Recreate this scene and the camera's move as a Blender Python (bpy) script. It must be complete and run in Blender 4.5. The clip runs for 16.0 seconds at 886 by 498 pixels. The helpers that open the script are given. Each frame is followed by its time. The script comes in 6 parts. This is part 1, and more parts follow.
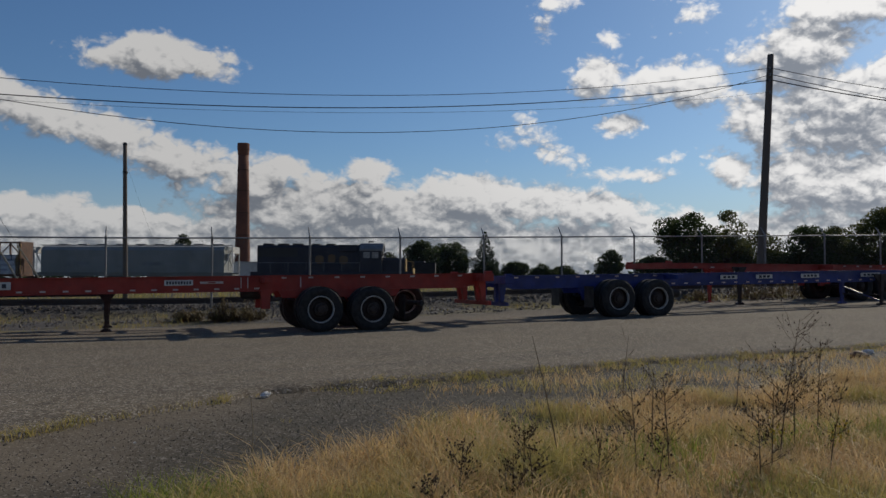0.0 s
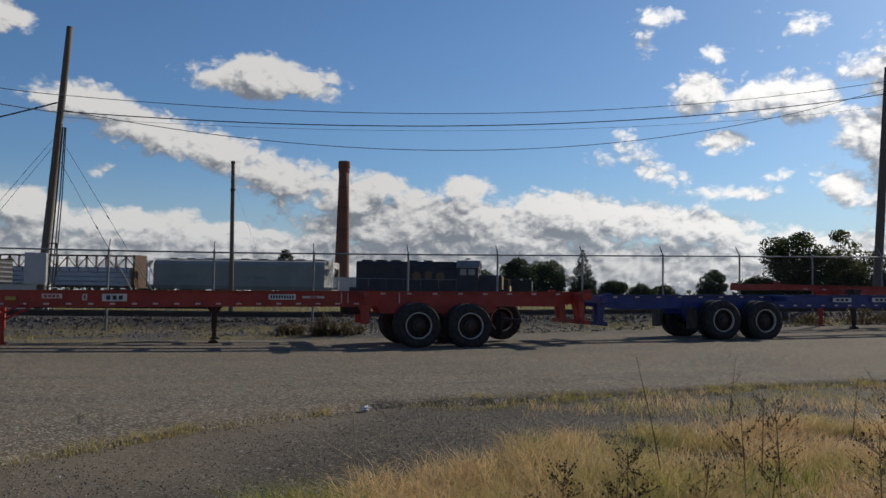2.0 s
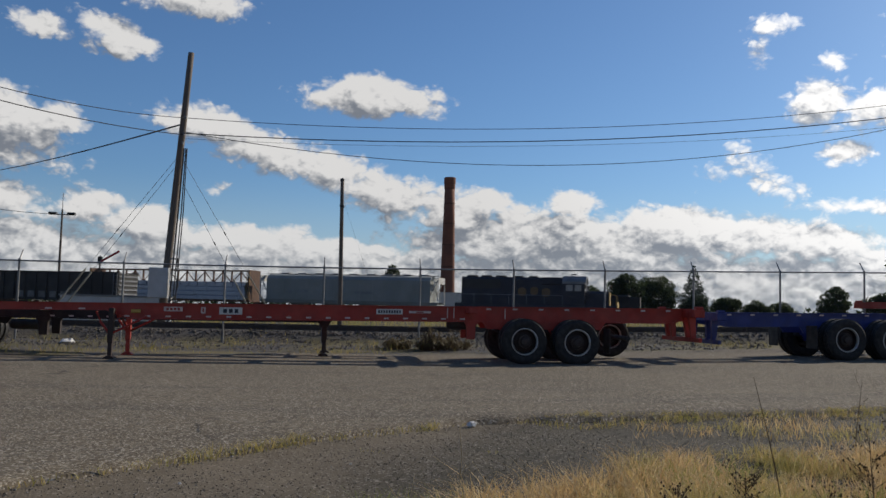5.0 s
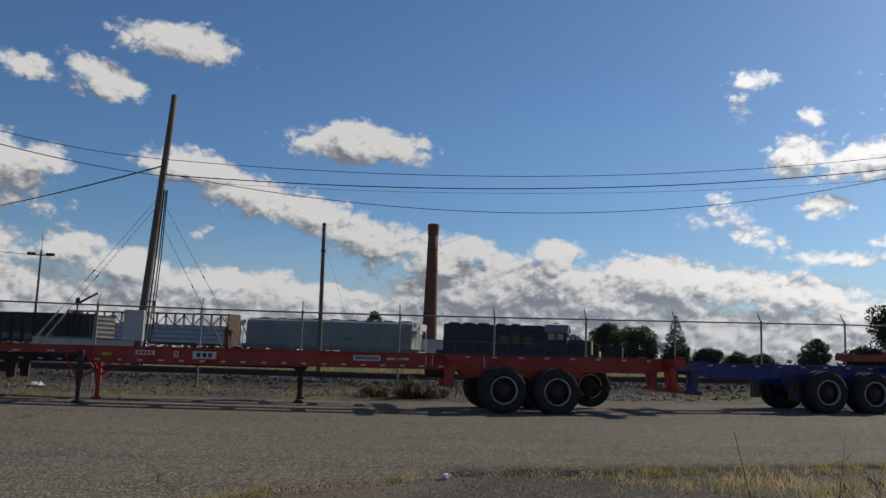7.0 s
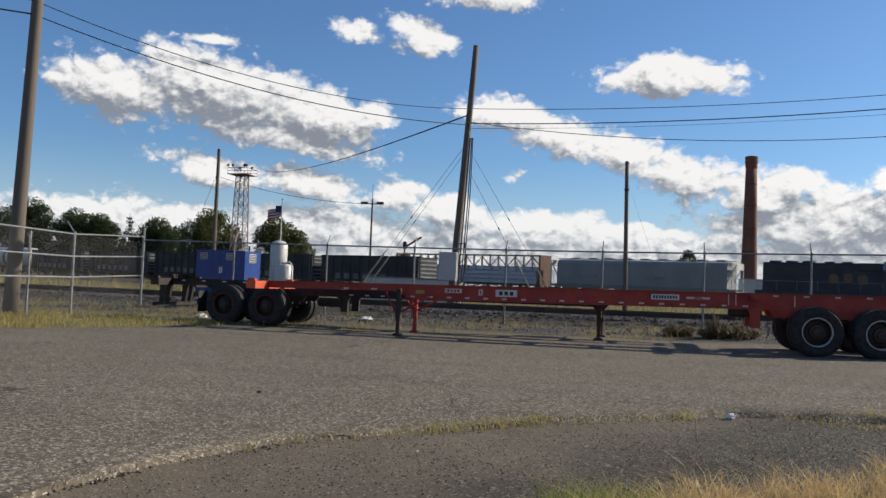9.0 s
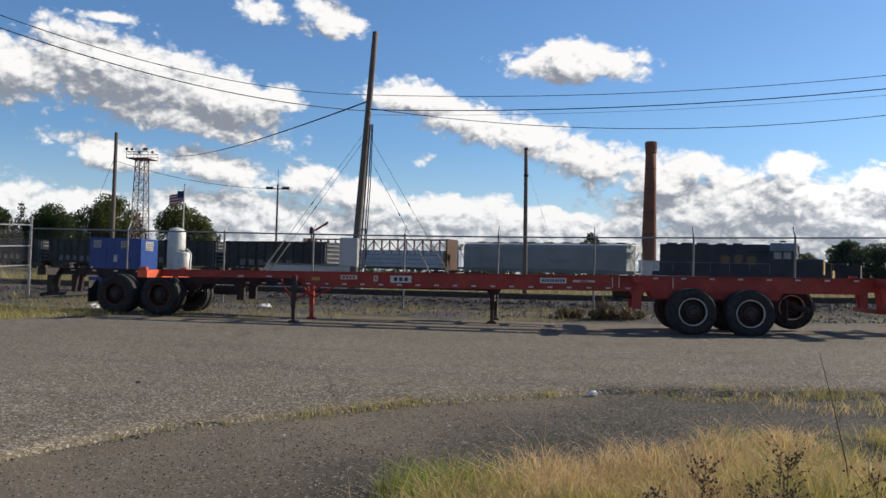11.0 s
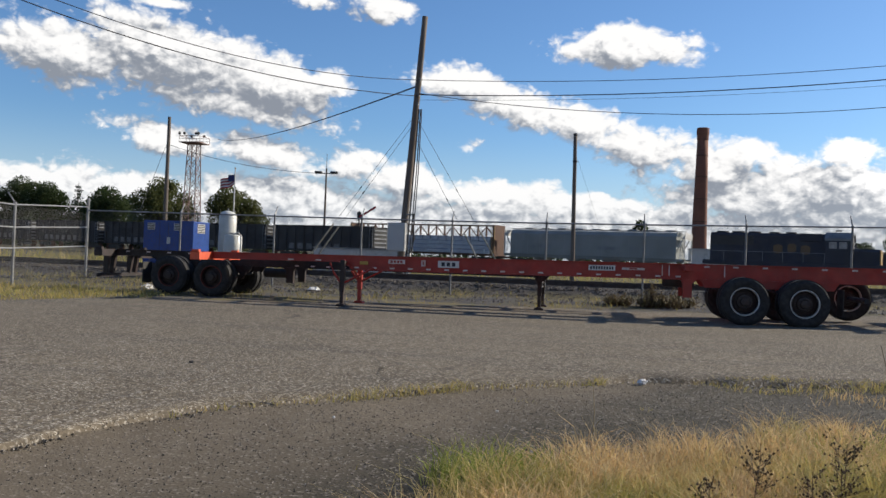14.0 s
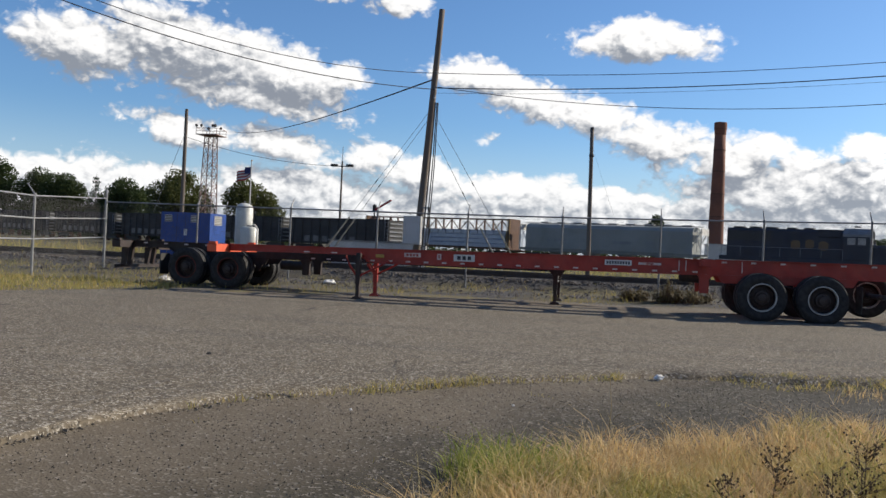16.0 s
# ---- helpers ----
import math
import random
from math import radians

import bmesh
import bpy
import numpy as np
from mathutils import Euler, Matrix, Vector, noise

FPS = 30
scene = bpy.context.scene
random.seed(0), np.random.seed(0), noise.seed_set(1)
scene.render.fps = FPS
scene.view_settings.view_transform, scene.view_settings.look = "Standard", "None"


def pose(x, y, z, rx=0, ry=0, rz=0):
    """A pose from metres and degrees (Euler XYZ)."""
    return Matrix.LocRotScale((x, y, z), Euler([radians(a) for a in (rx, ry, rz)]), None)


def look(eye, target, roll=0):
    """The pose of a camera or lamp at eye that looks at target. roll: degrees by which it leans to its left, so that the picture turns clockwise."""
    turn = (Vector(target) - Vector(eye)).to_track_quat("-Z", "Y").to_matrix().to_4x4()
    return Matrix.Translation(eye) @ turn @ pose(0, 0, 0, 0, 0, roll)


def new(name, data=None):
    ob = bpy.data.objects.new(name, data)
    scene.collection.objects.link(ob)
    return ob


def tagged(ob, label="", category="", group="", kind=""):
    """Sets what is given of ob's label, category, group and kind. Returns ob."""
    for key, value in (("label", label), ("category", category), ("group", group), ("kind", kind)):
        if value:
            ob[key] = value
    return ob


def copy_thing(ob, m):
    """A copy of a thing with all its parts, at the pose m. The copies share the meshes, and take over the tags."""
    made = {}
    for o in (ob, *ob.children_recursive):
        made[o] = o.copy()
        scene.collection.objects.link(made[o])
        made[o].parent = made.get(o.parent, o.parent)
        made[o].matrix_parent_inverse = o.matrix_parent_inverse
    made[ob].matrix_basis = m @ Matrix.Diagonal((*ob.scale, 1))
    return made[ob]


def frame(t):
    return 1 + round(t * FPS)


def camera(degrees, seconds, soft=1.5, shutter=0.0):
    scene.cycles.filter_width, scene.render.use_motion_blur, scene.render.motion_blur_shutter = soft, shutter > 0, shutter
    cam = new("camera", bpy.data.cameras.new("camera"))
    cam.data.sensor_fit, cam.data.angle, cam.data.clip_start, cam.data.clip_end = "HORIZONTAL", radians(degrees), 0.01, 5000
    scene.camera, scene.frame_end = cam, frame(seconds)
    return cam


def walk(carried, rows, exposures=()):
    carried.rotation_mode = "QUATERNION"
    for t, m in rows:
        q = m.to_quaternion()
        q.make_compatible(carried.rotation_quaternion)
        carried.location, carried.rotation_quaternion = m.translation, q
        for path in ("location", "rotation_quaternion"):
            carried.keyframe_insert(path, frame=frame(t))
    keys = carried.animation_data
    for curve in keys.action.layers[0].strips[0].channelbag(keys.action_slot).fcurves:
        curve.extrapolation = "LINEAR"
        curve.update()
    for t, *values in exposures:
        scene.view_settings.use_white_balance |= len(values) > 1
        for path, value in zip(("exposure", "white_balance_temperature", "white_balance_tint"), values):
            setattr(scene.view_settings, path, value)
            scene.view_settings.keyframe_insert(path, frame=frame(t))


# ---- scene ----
cam = camera(55.5, 16.0)
PATH = [
    (0, (-1.983, -3.577, 1.273), (-1.279, -1.706, 1.345), 0.1),
    (0.5, (-1.991, -3.582, 1.278), (-1.325, -1.697, 1.351), 0.2),
    (1, (-1.988, -3.56, 1.272), (-1.372, -1.659, 1.35), 0.6),
    (1.5, (-2.01, -3.596, 1.281), (-1.453, -1.678, 1.384), 0.7),
    (2, (-2.019, -3.57, 1.275), (-1.534, -1.633, 1.386), 1.0),
    (2.5, (-2.023, -3.552, 1.27), (-1.61, -1.598, 1.381), 1.2),
    (3, (-2.023, -3.554, 1.266), (-1.661, -1.591, 1.391), 1.2),
    (3.5, (-2.019, -3.559, 1.276), (-1.687, -1.591, 1.412), 1.4),
    (4, (-2.021, -3.548, 1.272), (-1.713, -1.577, 1.418), 1.4),
    (4.5, (-2.031, -3.558, 1.274), (-1.774, -1.58, 1.424), 1.3),
    (4.7, (-2.035, -3.567, 1.276), (-1.791, -1.587, 1.418), 1.3),
    (6.8, (-1.94, -3.402, 1.273), (-1.691, -1.428, 1.474), 2.2),
    (7, (-1.924, -3.375, 1.277), (-1.651, -1.41, 1.531), 2.2),
    (7.5, (-1.79, -3.394, 1.256), (-1.493, -1.429, 1.477), 2.1),
    (8, (-1.631, -3.408, 1.278), (-1.594, -1.415, 1.435), 3.0),
    (8.5, (-1.597, -3.465, 1.272), (-1.915, -1.495, 1.396), 2.7),
    (8.7, (-1.591, -3.496, 1.26), (-2.04, -1.55, 1.357), 2.4),
    (10.8, (-1.142, -3.758, 1.318), (-1.422, -1.778, 1.379), 1.5),
    (11, (-1.136, -3.783, 1.318), (-1.373, -1.798, 1.372), 1.6),
    (11.5, (-1.128, -3.807, 1.316), (-1.342, -1.818, 1.345), 1.7),
    (12, (-1.153, -3.815, 1.313), (-1.455, -1.838, 1.317), 2.0),
    (12.5, (-1.183, -3.797, 1.32), (-1.582, -1.838, 1.32), 2.4),
    (13, (-1.176, -3.79, 1.315), (-1.555, -1.826, 1.329), 2.6),
    (13.5, (-1.167, -3.782, 1.323), (-1.523, -1.814, 1.343), 2.5),
    (14, (-1.167, -3.783, 1.315), (-1.512, -1.813, 1.331), 2.3),
    (14.5, (-1.173, -3.792, 1.316), (-1.511, -1.82, 1.327), 2.3),
    (15, (-1.176, -3.783, 1.315), (-1.524, -1.814, 1.321), 2.4),
    (15.5, (-1.177, -3.806, 1.313), (-1.541, -1.839, 1.317), 2.5),
    (16, (-1.188, -3.789, 1.316), (-1.567, -1.826, 1.315), 2.7),
]
walk(cam, [(t, look(eye, target, roll)) for t, eye, target, roll in PATH],
     [(0, -0.5), (1, -0.42), (2, -0.2), (2.5, -0.11), (4.5, -0.05), (7.2, -0.25), (8, -0.07), (8.5, 0.24), (11, 0.42), (16, 0.50)])


# ---- light ----
SUN_AZ = radians(58)      # from +y towards +x
SUN_EL = radians(28)
sun_dir = Vector((math.sin(SUN_AZ) * math.cos(SUN_EL), math.cos(SUN_AZ) * math.cos(SUN_EL), math.sin(SUN_EL)))
sun = new("sun", bpy.data.lights.new("sun", "SUN"))
sun.data.energy, sun.data.angle, sun.data.color = 4.6, radians(0.6), (1.0, 0.90, 0.75)
sun.matrix_world = look(sun_dir * 100, (0, 0, 0))

world = bpy.data.worlds.new("sky")
scene.world = world
world.use_nodes = True


class Graph:
    """Short writing of node trees."""

    def __init__(self, tree):
        self.t = tree
        tree.nodes.clear()

    def node(self, kind, **props):
        n = self.t.nodes.new(kind)
        for k, v in props.items():
            if k == "operation":
                n.operation = v
            elif k == "blend_type":
                n.blend_type = v
            elif k == "data_type":
                n.data_type = v
            elif k == "vector_type":
                n.vector_type = v
            elif k == "feature":
                n.feature = v
        return n

    def put(self, socket, v):
        if isinstance(v, bpy.types.NodeSocket):
            self.t.links.new(v, socket)
        elif v is not None:
            socket.default_value = v

    def math(self, op, a, b=None, c=None, clamp=False):
        n = self.node("ShaderNodeMath", operation=op)
        n.use_clamp = clamp
        for i, v in enumerate((a, b, c)):
            self.put(n.inputs[i], v)
        return n.outputs[0]

    def vmath(self, op, a, b=None, out=0):
        n = self.node("ShaderNodeVectorMath", operation=op)
        self.put(n.inputs[0], a)
        if b is not None:
            self.put(n.inputs[1], b)
        return n.outputs[out]

    def noise(self, vec, scale, detail=4, rough=0.5, distort=0.0):
        n = self.node("ShaderNodeTexNoise")
        self.put(n.inputs["Vector"], vec)
        self.put(n.inputs["Scale"], scale)
        self.put(n.inputs["Detail"], detail)
        self.put(n.inputs["Roughness"], rough)
        self.put(n.inputs["Distortion"], distort)
        return n.outputs["Fac"]

    def voronoi(self, vec, scale, feature="F1", out="Distance"):
        n = self.node("ShaderNodeTexVoronoi", feature=feature)
        self.put(n.inputs["Vector"], vec)
        self.put(n.inputs["Scale"], scale)
        if feature == "SMOOTH_F1":
            n.inputs["Smoothness"].default_value = 0.45
        return n.outputs[out]

    def step(self, v, lo, hi, a=0.0, b=1.0):
        n = self.node("ShaderNodeMapRange")
        n.interpolation_type = "SMOOTHSTEP"
        self.put(n.inputs["Value"], v)
        for name, x in (("From Min", lo), ("From Max", hi), ("To Min", a), ("To Max", b)):
            self.put(n.inputs[name], x)
        return n.outputs[0]

    def mix(self, fac, a, b, how="MIX"):
        n = self.node("ShaderNodeMix", data_type="RGBA", blend_type=how)
        self.put(n.inputs[0], fac)
        for s, v in ((n.inputs[6], a), (n.inputs[7], b)):
            self.put(s, (*v, 1) if isinstance(v, tuple) and len(v) == 3 else v)
        return n.outputs[2]

    def mapped(self, vec, loc=(0, 0, 0), rot=(0, 0, 0), scale=(1, 1, 1), kind="POINT"):
        n = self.node("ShaderNodeMapping", vector_type=kind)
        self.put(n.inputs[0], vec)
        n.inputs[1].default_value, n.inputs[2].default_value, n.inputs[3].default_value = loc, rot, scale
        return n.outputs[0]


# cumulus clouds: azimuth, elevation, half width, half height (degrees), lean (degrees), weight
CUMULUS = [
    (1.6, 14.0, 4.6, 1.3, 0, 1.15),
    (1.4, 14.8, 2.0, 1.0, 0, 1.1),
    (3.5, 13.9, 3.1, 1.0, -8, 1.1),
    (-0.9, 13.9, 2.3, 0.8, 5, 1),
    (-10.3, 19.4, 3.9, 1.2, 0, 1.1),
    (-15.2, 16.9, 2.7, 0.7, -18, 0.8),
    (-19.8, 16.6, 1.7, 0.8, 0, 0.8),
    (-14.6, 16.1, 1.8, 0.9, 0, 0.9),
    (-28.6, 15.2, 2.1, 0.3, 0, 0.6),
]
DIAGONAL_BANK = [
    (18.7, 4.2, 8.5, 1.7, 0, 1.1),
    (24.1, 4.9, 6.0, 1.5, 0, 1.1),
    (-9.2, 11.6, 3.7, 1.2, -8, 1.1),
    (-5.5, 10.2, 3.5, 1.3, -14, 1.1),
    (-1.1, 9.0, 4.2, 1.4, -14, 1.1),
    (3.3, 7.6, 4.0, 1.6, -12, 1.1),
    (7.6, 6.5, 3.7, 1.7, -5, 1.1),
    (9.9, 7.4, 1.6, 0.8, 0, 1.1),
    (15.6, 7.2, 2.1, 1.0, 0, 1.2),
    (15.1, 5.5, 6.8, 1.6, -3, 1.1),
    (22.7, 5.8, 5.0, 1.2, -3, 1.1),
    (29.9, 4.8, 5.6, 1.4, -5, 1.1),
    (10.7, 4.4, 7.6, 1.5, 0, 1.1),
]
LEFT_CLOUDS = [
    (-34.7, 11.6, 4.1, 2.1, -5, 1.2),
    (-28.1, 11.9, 6.6, 2.8, -8, 1.3),
    (-21.2, 10.9, 4.4, 1.9, -12, 1.2),
    (-23.7, 9.4, 6.2, 1.2, -6, 1),
    (-17.8, 11.1, 1.5, 1.1, -20, 1),
    (-28.6, 6.9, 3.8, 1.0, -8, 1),
    (-22.1, 6.3, 4.4, 1.2, -10, 1),
    (-15.9, 6.0, 2.0, 1.2, 0, 1.15),
    (-12.6, 4.8, 4.2, 1.3, -10, 1),
    (-35.0, 3.5, 3.8, 1.2, -3, 1),
    (-30.1, 3.5, 3.0, 1.1, 0, 1),
    (-22.0, 3.6, 7.0, 1.5, 0, 1),
    (-6.4, 4.3, 4.6, 1.0, 0, 1),
    (-1.8, 3.7, 5.6, 1.1, 0, 0.9),
]
RIGHT_CLOUDS = [
    (31.2, 13.3, 1.9, 1.5, 0, 1),
    (34.5, 12.8, 2.6, 1.3, 5, 1.05),
    (37.6, 12.6, 2.7, 1.6, -15, 1.1),
    (43.9, 14.3, 4.3, 2.7, 10, 1.2),
    (47.0, 10.5, 5.0, 3.4, 0, 1.3),
    (41.5, 10.0, 3.4, 1.6, -35, 1.1),
    (44.1, 6.2, 3.9, 2.2, 0, 1.1),
    (48.5, 5.6, 3.9, 3.0, 0, 1.2),
    (39.4, 7.1, 1.7, 1.2, -20, 0.9),
    (32.6, 10.2, 1.5, 0.7, 0, 0.8),
    (46.5, 16.5, 4.7, 1.3, 0, 1.2),
    (35.9, 3.7, 5.4, 0.8, 0, 0.9),
]
WISPS = [
    (26.0, 9.5, 1.0, 0.6, 20, 0.19),
    (27.8, 8.6, 1.4, 0.4, -25, 0.21),
    (33.1, 6.9, 2.1, 0.3, 0, 0.25),
    (35.9, 7.9, 0.4, 0.3, 0, 0.19),
    (28.2, 18.1, 0.8, 0.4, 0, 0.21),
    (27.3, 16.8, 0.5, 0.6, 0, 0.19),
    (32.1, 15.6, 0.7, 0.4, -30, 0.23),
    (37.2, 17.0, 1.2, 0.6, 0, 0.23),
    (-8.1, 7.6, 0.6, 0.3, 0, 0.3),
    (-8.4, 7.4, 0.6, 0.3, 0, 0.3),
]
SKY_BEHIND = [
    (70, 10, 14, 6, 0, 1.0), (95, 14, 16, 6, 0, 1.0), (130, 9, 18, 5, 0, 1.0), (170, 12, 16, 5, 0, 1.0), (-60, 12, 12, 4, 0, 1.0),
    (-90, 9, 15, 5, 0, 1.0), (-125, 13, 16, 5, 0, 1.0), (-160, 8, 14, 4, 0, 1.0),
]
CLOUDS = CUMULUS + DIAGONAL_BANK + LEFT_CLOUDS + RIGHT_CLOUDS + WISPS + SKY_BEHIND


def build_sky():
    g = Graph(world.node_tree)
    out = g.node("ShaderNodeOutputWorld")
    sky = g.node("ShaderNodeTexSky")
    sky.sky_type, sky.sun_disc = "NISHITA", False
    sky.sun_elevation, sky.sun_rotation = SUN_EL, SUN_AZ
    sky.altitude, sky.air_density, sky.dust_density, sky.ozone_density = 100, 1.0, 0.6, 2.5
    way = g.node("ShaderNodeTexCoord").outputs["Generated"]
    sep = g.node("ShaderNodeSeparateXYZ")
    g.put(sep.inputs[0], way)
    x, y, z = sep.outputs
    deg = 180 / math.pi
    az = g.math("MULTIPLY", g.math("ARCTAN2", x, y), deg)
    el = g.math("MULTIPLY", g.math("ARCSINE", z), deg)
    comb = g.node("ShaderNodeCombineXYZ")
    g.put(comb.inputs[0], az)
    g.put(comb.inputs[1], el)
    p = comb.outputs[0]
    # how far inside a cloud a direction lies
    def mass(q0):
        field = None
        for a, e, ra, re, lean, w in CLOUDS:
            at = q0
            if field is not None:     # one after another, so that few values are held at a time
                n = g.node("ShaderNodeVectorMath", operation="MULTIPLY_ADD")
                g.put(n.inputs[0], field)
                n.inputs[1].default_value = (1e-7, 1e-7, 0)
                g.put(n.inputs[2], q0)
                at = n.outputs[0]
            q = g.mapped(at, (a, e, 0), (0, 0, radians(lean)), (ra, re, 1), "TEXTURE")
            d = g.math("MULTIPLY_ADD", g.vmath("LENGTH", q, out=1), -w, w)
            field = d if field is None else g.math("SMOOTH_MAX", field, d, 0.22)
        s2 = g.node("ShaderNodeSeparateXYZ")
        g.put(s2.inputs[0], q0)
        low = g.step(s2.outputs[1], 1.5, 7.5, 0.8, -0.9)
        return g.math("SMOOTH_MAX", field, low, 0.25)

    # heaped puffs, large to small
    def puffs(q0):
        s = g.mapped(q0, scale=(0.85, 1.2, 1))
        warp = g.node("ShaderNodeTexNoise")
        g.put(warp.inputs["Vector"], s)
        warp.inputs["Scale"].default_value, warp.inputs["Detail"].default_value = 0.8, 4
        sc = g.node("ShaderNodeVectorMath", operation="SCALE")
        g.put(sc.inputs[0], warp.outputs["Color"])
        sc.inputs["Scale"].default_value = 1.1
        s = g.vmath("ADD", s, sc.outputs[0])
        total = g.math("MULTIPLY_ADD", g.noise(s, 0.45, 6, 0.55), 1.3, -0.65)
        for scale, amount in ((0.45, 0.6), (1.1, 0.5), (2.4, 0.32), (5.2, 0.15)):
            v = g.voronoi(s, scale, "SMOOTH_F1")
            total = g.math("ADD", total, g.math("MULTIPLY_ADD", v, -amount * 1.6, amount * 0.68))
        return total

    shape, heap = mass(p), puffs(p)
    shape_above = mass(g.vmath("ADD", p, (0.6, 1.5, 0)))
    heap_above = puffs(g.vmath("ADD", p, (0.26, 0.42, 0)))
    body = g.math("ADD", g.math("MULTIPLY_ADD", heap, 0.62, 0.12), shape)
    cover = g.step(body, -0.18, 0.36)
    # grey below and inside, white towards the light
    belly = g.math("SUBTRACT", shape_above, shape)
    relief = g.math("SUBTRACT", heap_above, heap)
    shade = g.math("MULTIPLY_ADD", belly, 1.25, 0.40)
    shade = g.math("MULTIPLY_ADD", relief, 1.25, shade)
    shade = g.math("MULTIPLY_ADD", heap, -0.35, shade)
    shade = g.math("MULTIPLY_ADD", g.step(body, 0.1, 0.9), 0.22, shade)
    spread = g.node("ShaderNodeMapRange")
    g.put(spread.inputs["Value"], shade)
    spread.interpolation_type = "SMOOTHSTEP"
    spread.inputs["From Min"].default_value, spread.inputs["From Max"].default_value = -0.55, 1.35
    shade = spread.outputs[0]
    # clouds and haze brighten towards the sun
    near_sun = g.step(g.vmath("DOT_PRODUCT", way, tuple(sun_dir), out=1), 0.62, 0.99, 1.0, 1.7)
    cloud = g.mix(shade, CLOUD_LIT, CLOUD_GREY)
    bright = g.node("ShaderNodeVectorMath", operation="SCALE")
    g.put(bright.inputs[0], cloud)
    g.put(bright.inputs["Scale"], near_sun)
    cloud = bright.outputs[0]
    haze = g.step(el, 0.0, 9.0, 0.5, 0.0)
    clear = g.mix(1.0, sky.outputs[0], SKY_TINT, "MULTIPLY")
    clear = g.mix(haze, clear, HAZE)
    cloud = g.mix(g.step(el, 0.0, 7.0, 0.2, 0.0), cloud, HAZE)
    col = g.mix(cover, clear, cloud)
    bg = g.node("ShaderNodeBackground")
    g.put(bg.inputs[0], col)
    bg.inputs[1].default_value = SKY_STRENGTH
    g.put(out.inputs[0], bg.outputs[0])


SKY_STRENGTH = 0.086
CLOUD_LIT, CLOUD_GREY = (8.5, 8.4, 8.3), (2.3, 2.55, 3.0)
HAZE = (5.5, 6.4, 7.3)
SKY_TINT = (0.63, 0.85, 1.09)
build_sky()


# ---- materials ----
def material(name):
    m = bpy.data.materials.new(name)
    m.use_nodes = True
    g = Graph(m.node_tree)
    out = g.node("ShaderNodeOutputMaterial")
    b = g.node("ShaderNodeBsdfPrincipled")
    g.put(out.inputs[0], b.outputs[0])
    return m, g, b


def bump(g, b, height, strength=0.5, distance=0.01):
    n = g.node("ShaderNodeBump")
    n.inputs["Strength"].default_value, n.inputs["Distance"].default_value = strength, distance
    g.put(n.inputs["Height"], height)
    g.put(b.inputs["Normal"], n.outputs[0])


def where(g):
    return g.node("ShaderNodeTexCoord").outputs["Object"]


def place(g):
    return g.node("ShaderNodeNewGeometry").outputs["Position"]


def island(g):
    return g.node("ShaderNodeNewGeometry").outputs["Random Per Island"]


def surface(name, col, col2=None, rough=0.6, metal=0.0, scale=3.0, grain=40.0, relief=0.25, dirt=(0.06, 0.05, 0.04), dirty=0.35):
    """A worn surface: two tones at a large scale, grain at a small one, dirt in patches."""
    m, g, b = material(name)
    p = where(g)
    col2 = col2 or tuple(c * 0.72 for c in col)
    c = g.mix(g.step(g.noise(p, scale, 5, 0.6), 0.35, 0.65), col, col2)
    c = g.mix(g.step(g.noise(p, scale * 2.7, 6, 0.65), 0.52, 0.75, 0, dirty), c, dirt)
    fine = g.noise(p, grain, 3, 0.6)
    c = g.mix(g.math("MULTIPLY", fine, 0.3), c, tuple(x * 0.5 for x in col))
    g.put(b.inputs["Base Color"], c)
    g.put(b.inputs["Roughness"], g.step(g.noise(p, scale * 1.7, 4), 0.3, 0.7, rough - 0.1, min(1.0, rough + 0.15)))
    b.inputs["Metallic"].default_value = metal
    bump(g, b, fine, relief, 0.004)
    return m


M = {}
M["red"] = surface("red_paint", (0.36, 0.030, 0.018), (0.26, 0.022, 0.014), 0.5, dirty=0.3)
# brighter copy of the red, with the sunlit look of the front bolster painted in
M["sunlit_red"] = surface("sunlit_red_paint", (0.66, 0.10, 0.035), (0.55, 0.08, 0.03), 0.5, dirty=0.2)
M["dark_frame"] = surface("dark_brown_paint", (0.026, 0.012, 0.010), (0.014, 0.010, 0.009), 0.6)
M["blue"] = surface("blue_paint", (0.022, 0.04, 0.20), (0.018, 0.03, 0.14), 0.5, dirty=0.3)
M["black"] = surface("black_steel", (0.018, 0.018, 0.019), (0.03, 0.028, 0.026), 0.6)
M["tyre"] = surface("tyre_rubber", (0.011, 0.011, 0.012), (0.018, 0.017, 0.017), 0.75, scale=8, dirty=0.15, dirt=(0.03, 0.028, 0.026))
M["rim"] = surface("white_rim", (0.50, 0.49, 0.46), (0.36, 0.34, 0.31), 0.5, scale=6)
M["rim_red"] = surface("rusty_red_rim", (0.16, 0.03, 0.02), (0.09, 0.03, 0.02), 0.6, scale=6)
M["hub"] = surface("dark_hub", (0.020, 0.013, 0.012), (0.03, 0.016, 0.013), 0.6, scale=6)
M["reflector"] = surface("pale_reflective_tape", (0.62, 0.52, 0.48), (0.5, 0.36, 0.32), 0.35, scale=10)
M["plate"] = surface("white_plate", (0.62, 0.61, 0.58), (0.5, 0.49, 0.46), 0.45)
M["ink"] = surface("dark_ink", (0.03, 0.032, 0.05), None, 0.6)
M["galv"] = surface("galvanised_steel", (0.27, 0.275, 0.275), (0.20, 0.20, 0.20), 0.6, 0.3, dirty=0.2)
M["wire"] = surface("black_cable", (0.015, 0.015, 0.017), None, 0.7)
M["mesh_wire"] = surface("dull_fence_wire", (0.10, 0.10, 0.10), (0.07, 0.065, 0.06), 0.7)
M["guy"] = surface("steel_guy_wire", (0.16, 0.16, 0.16), None, 0.6, 0.3)
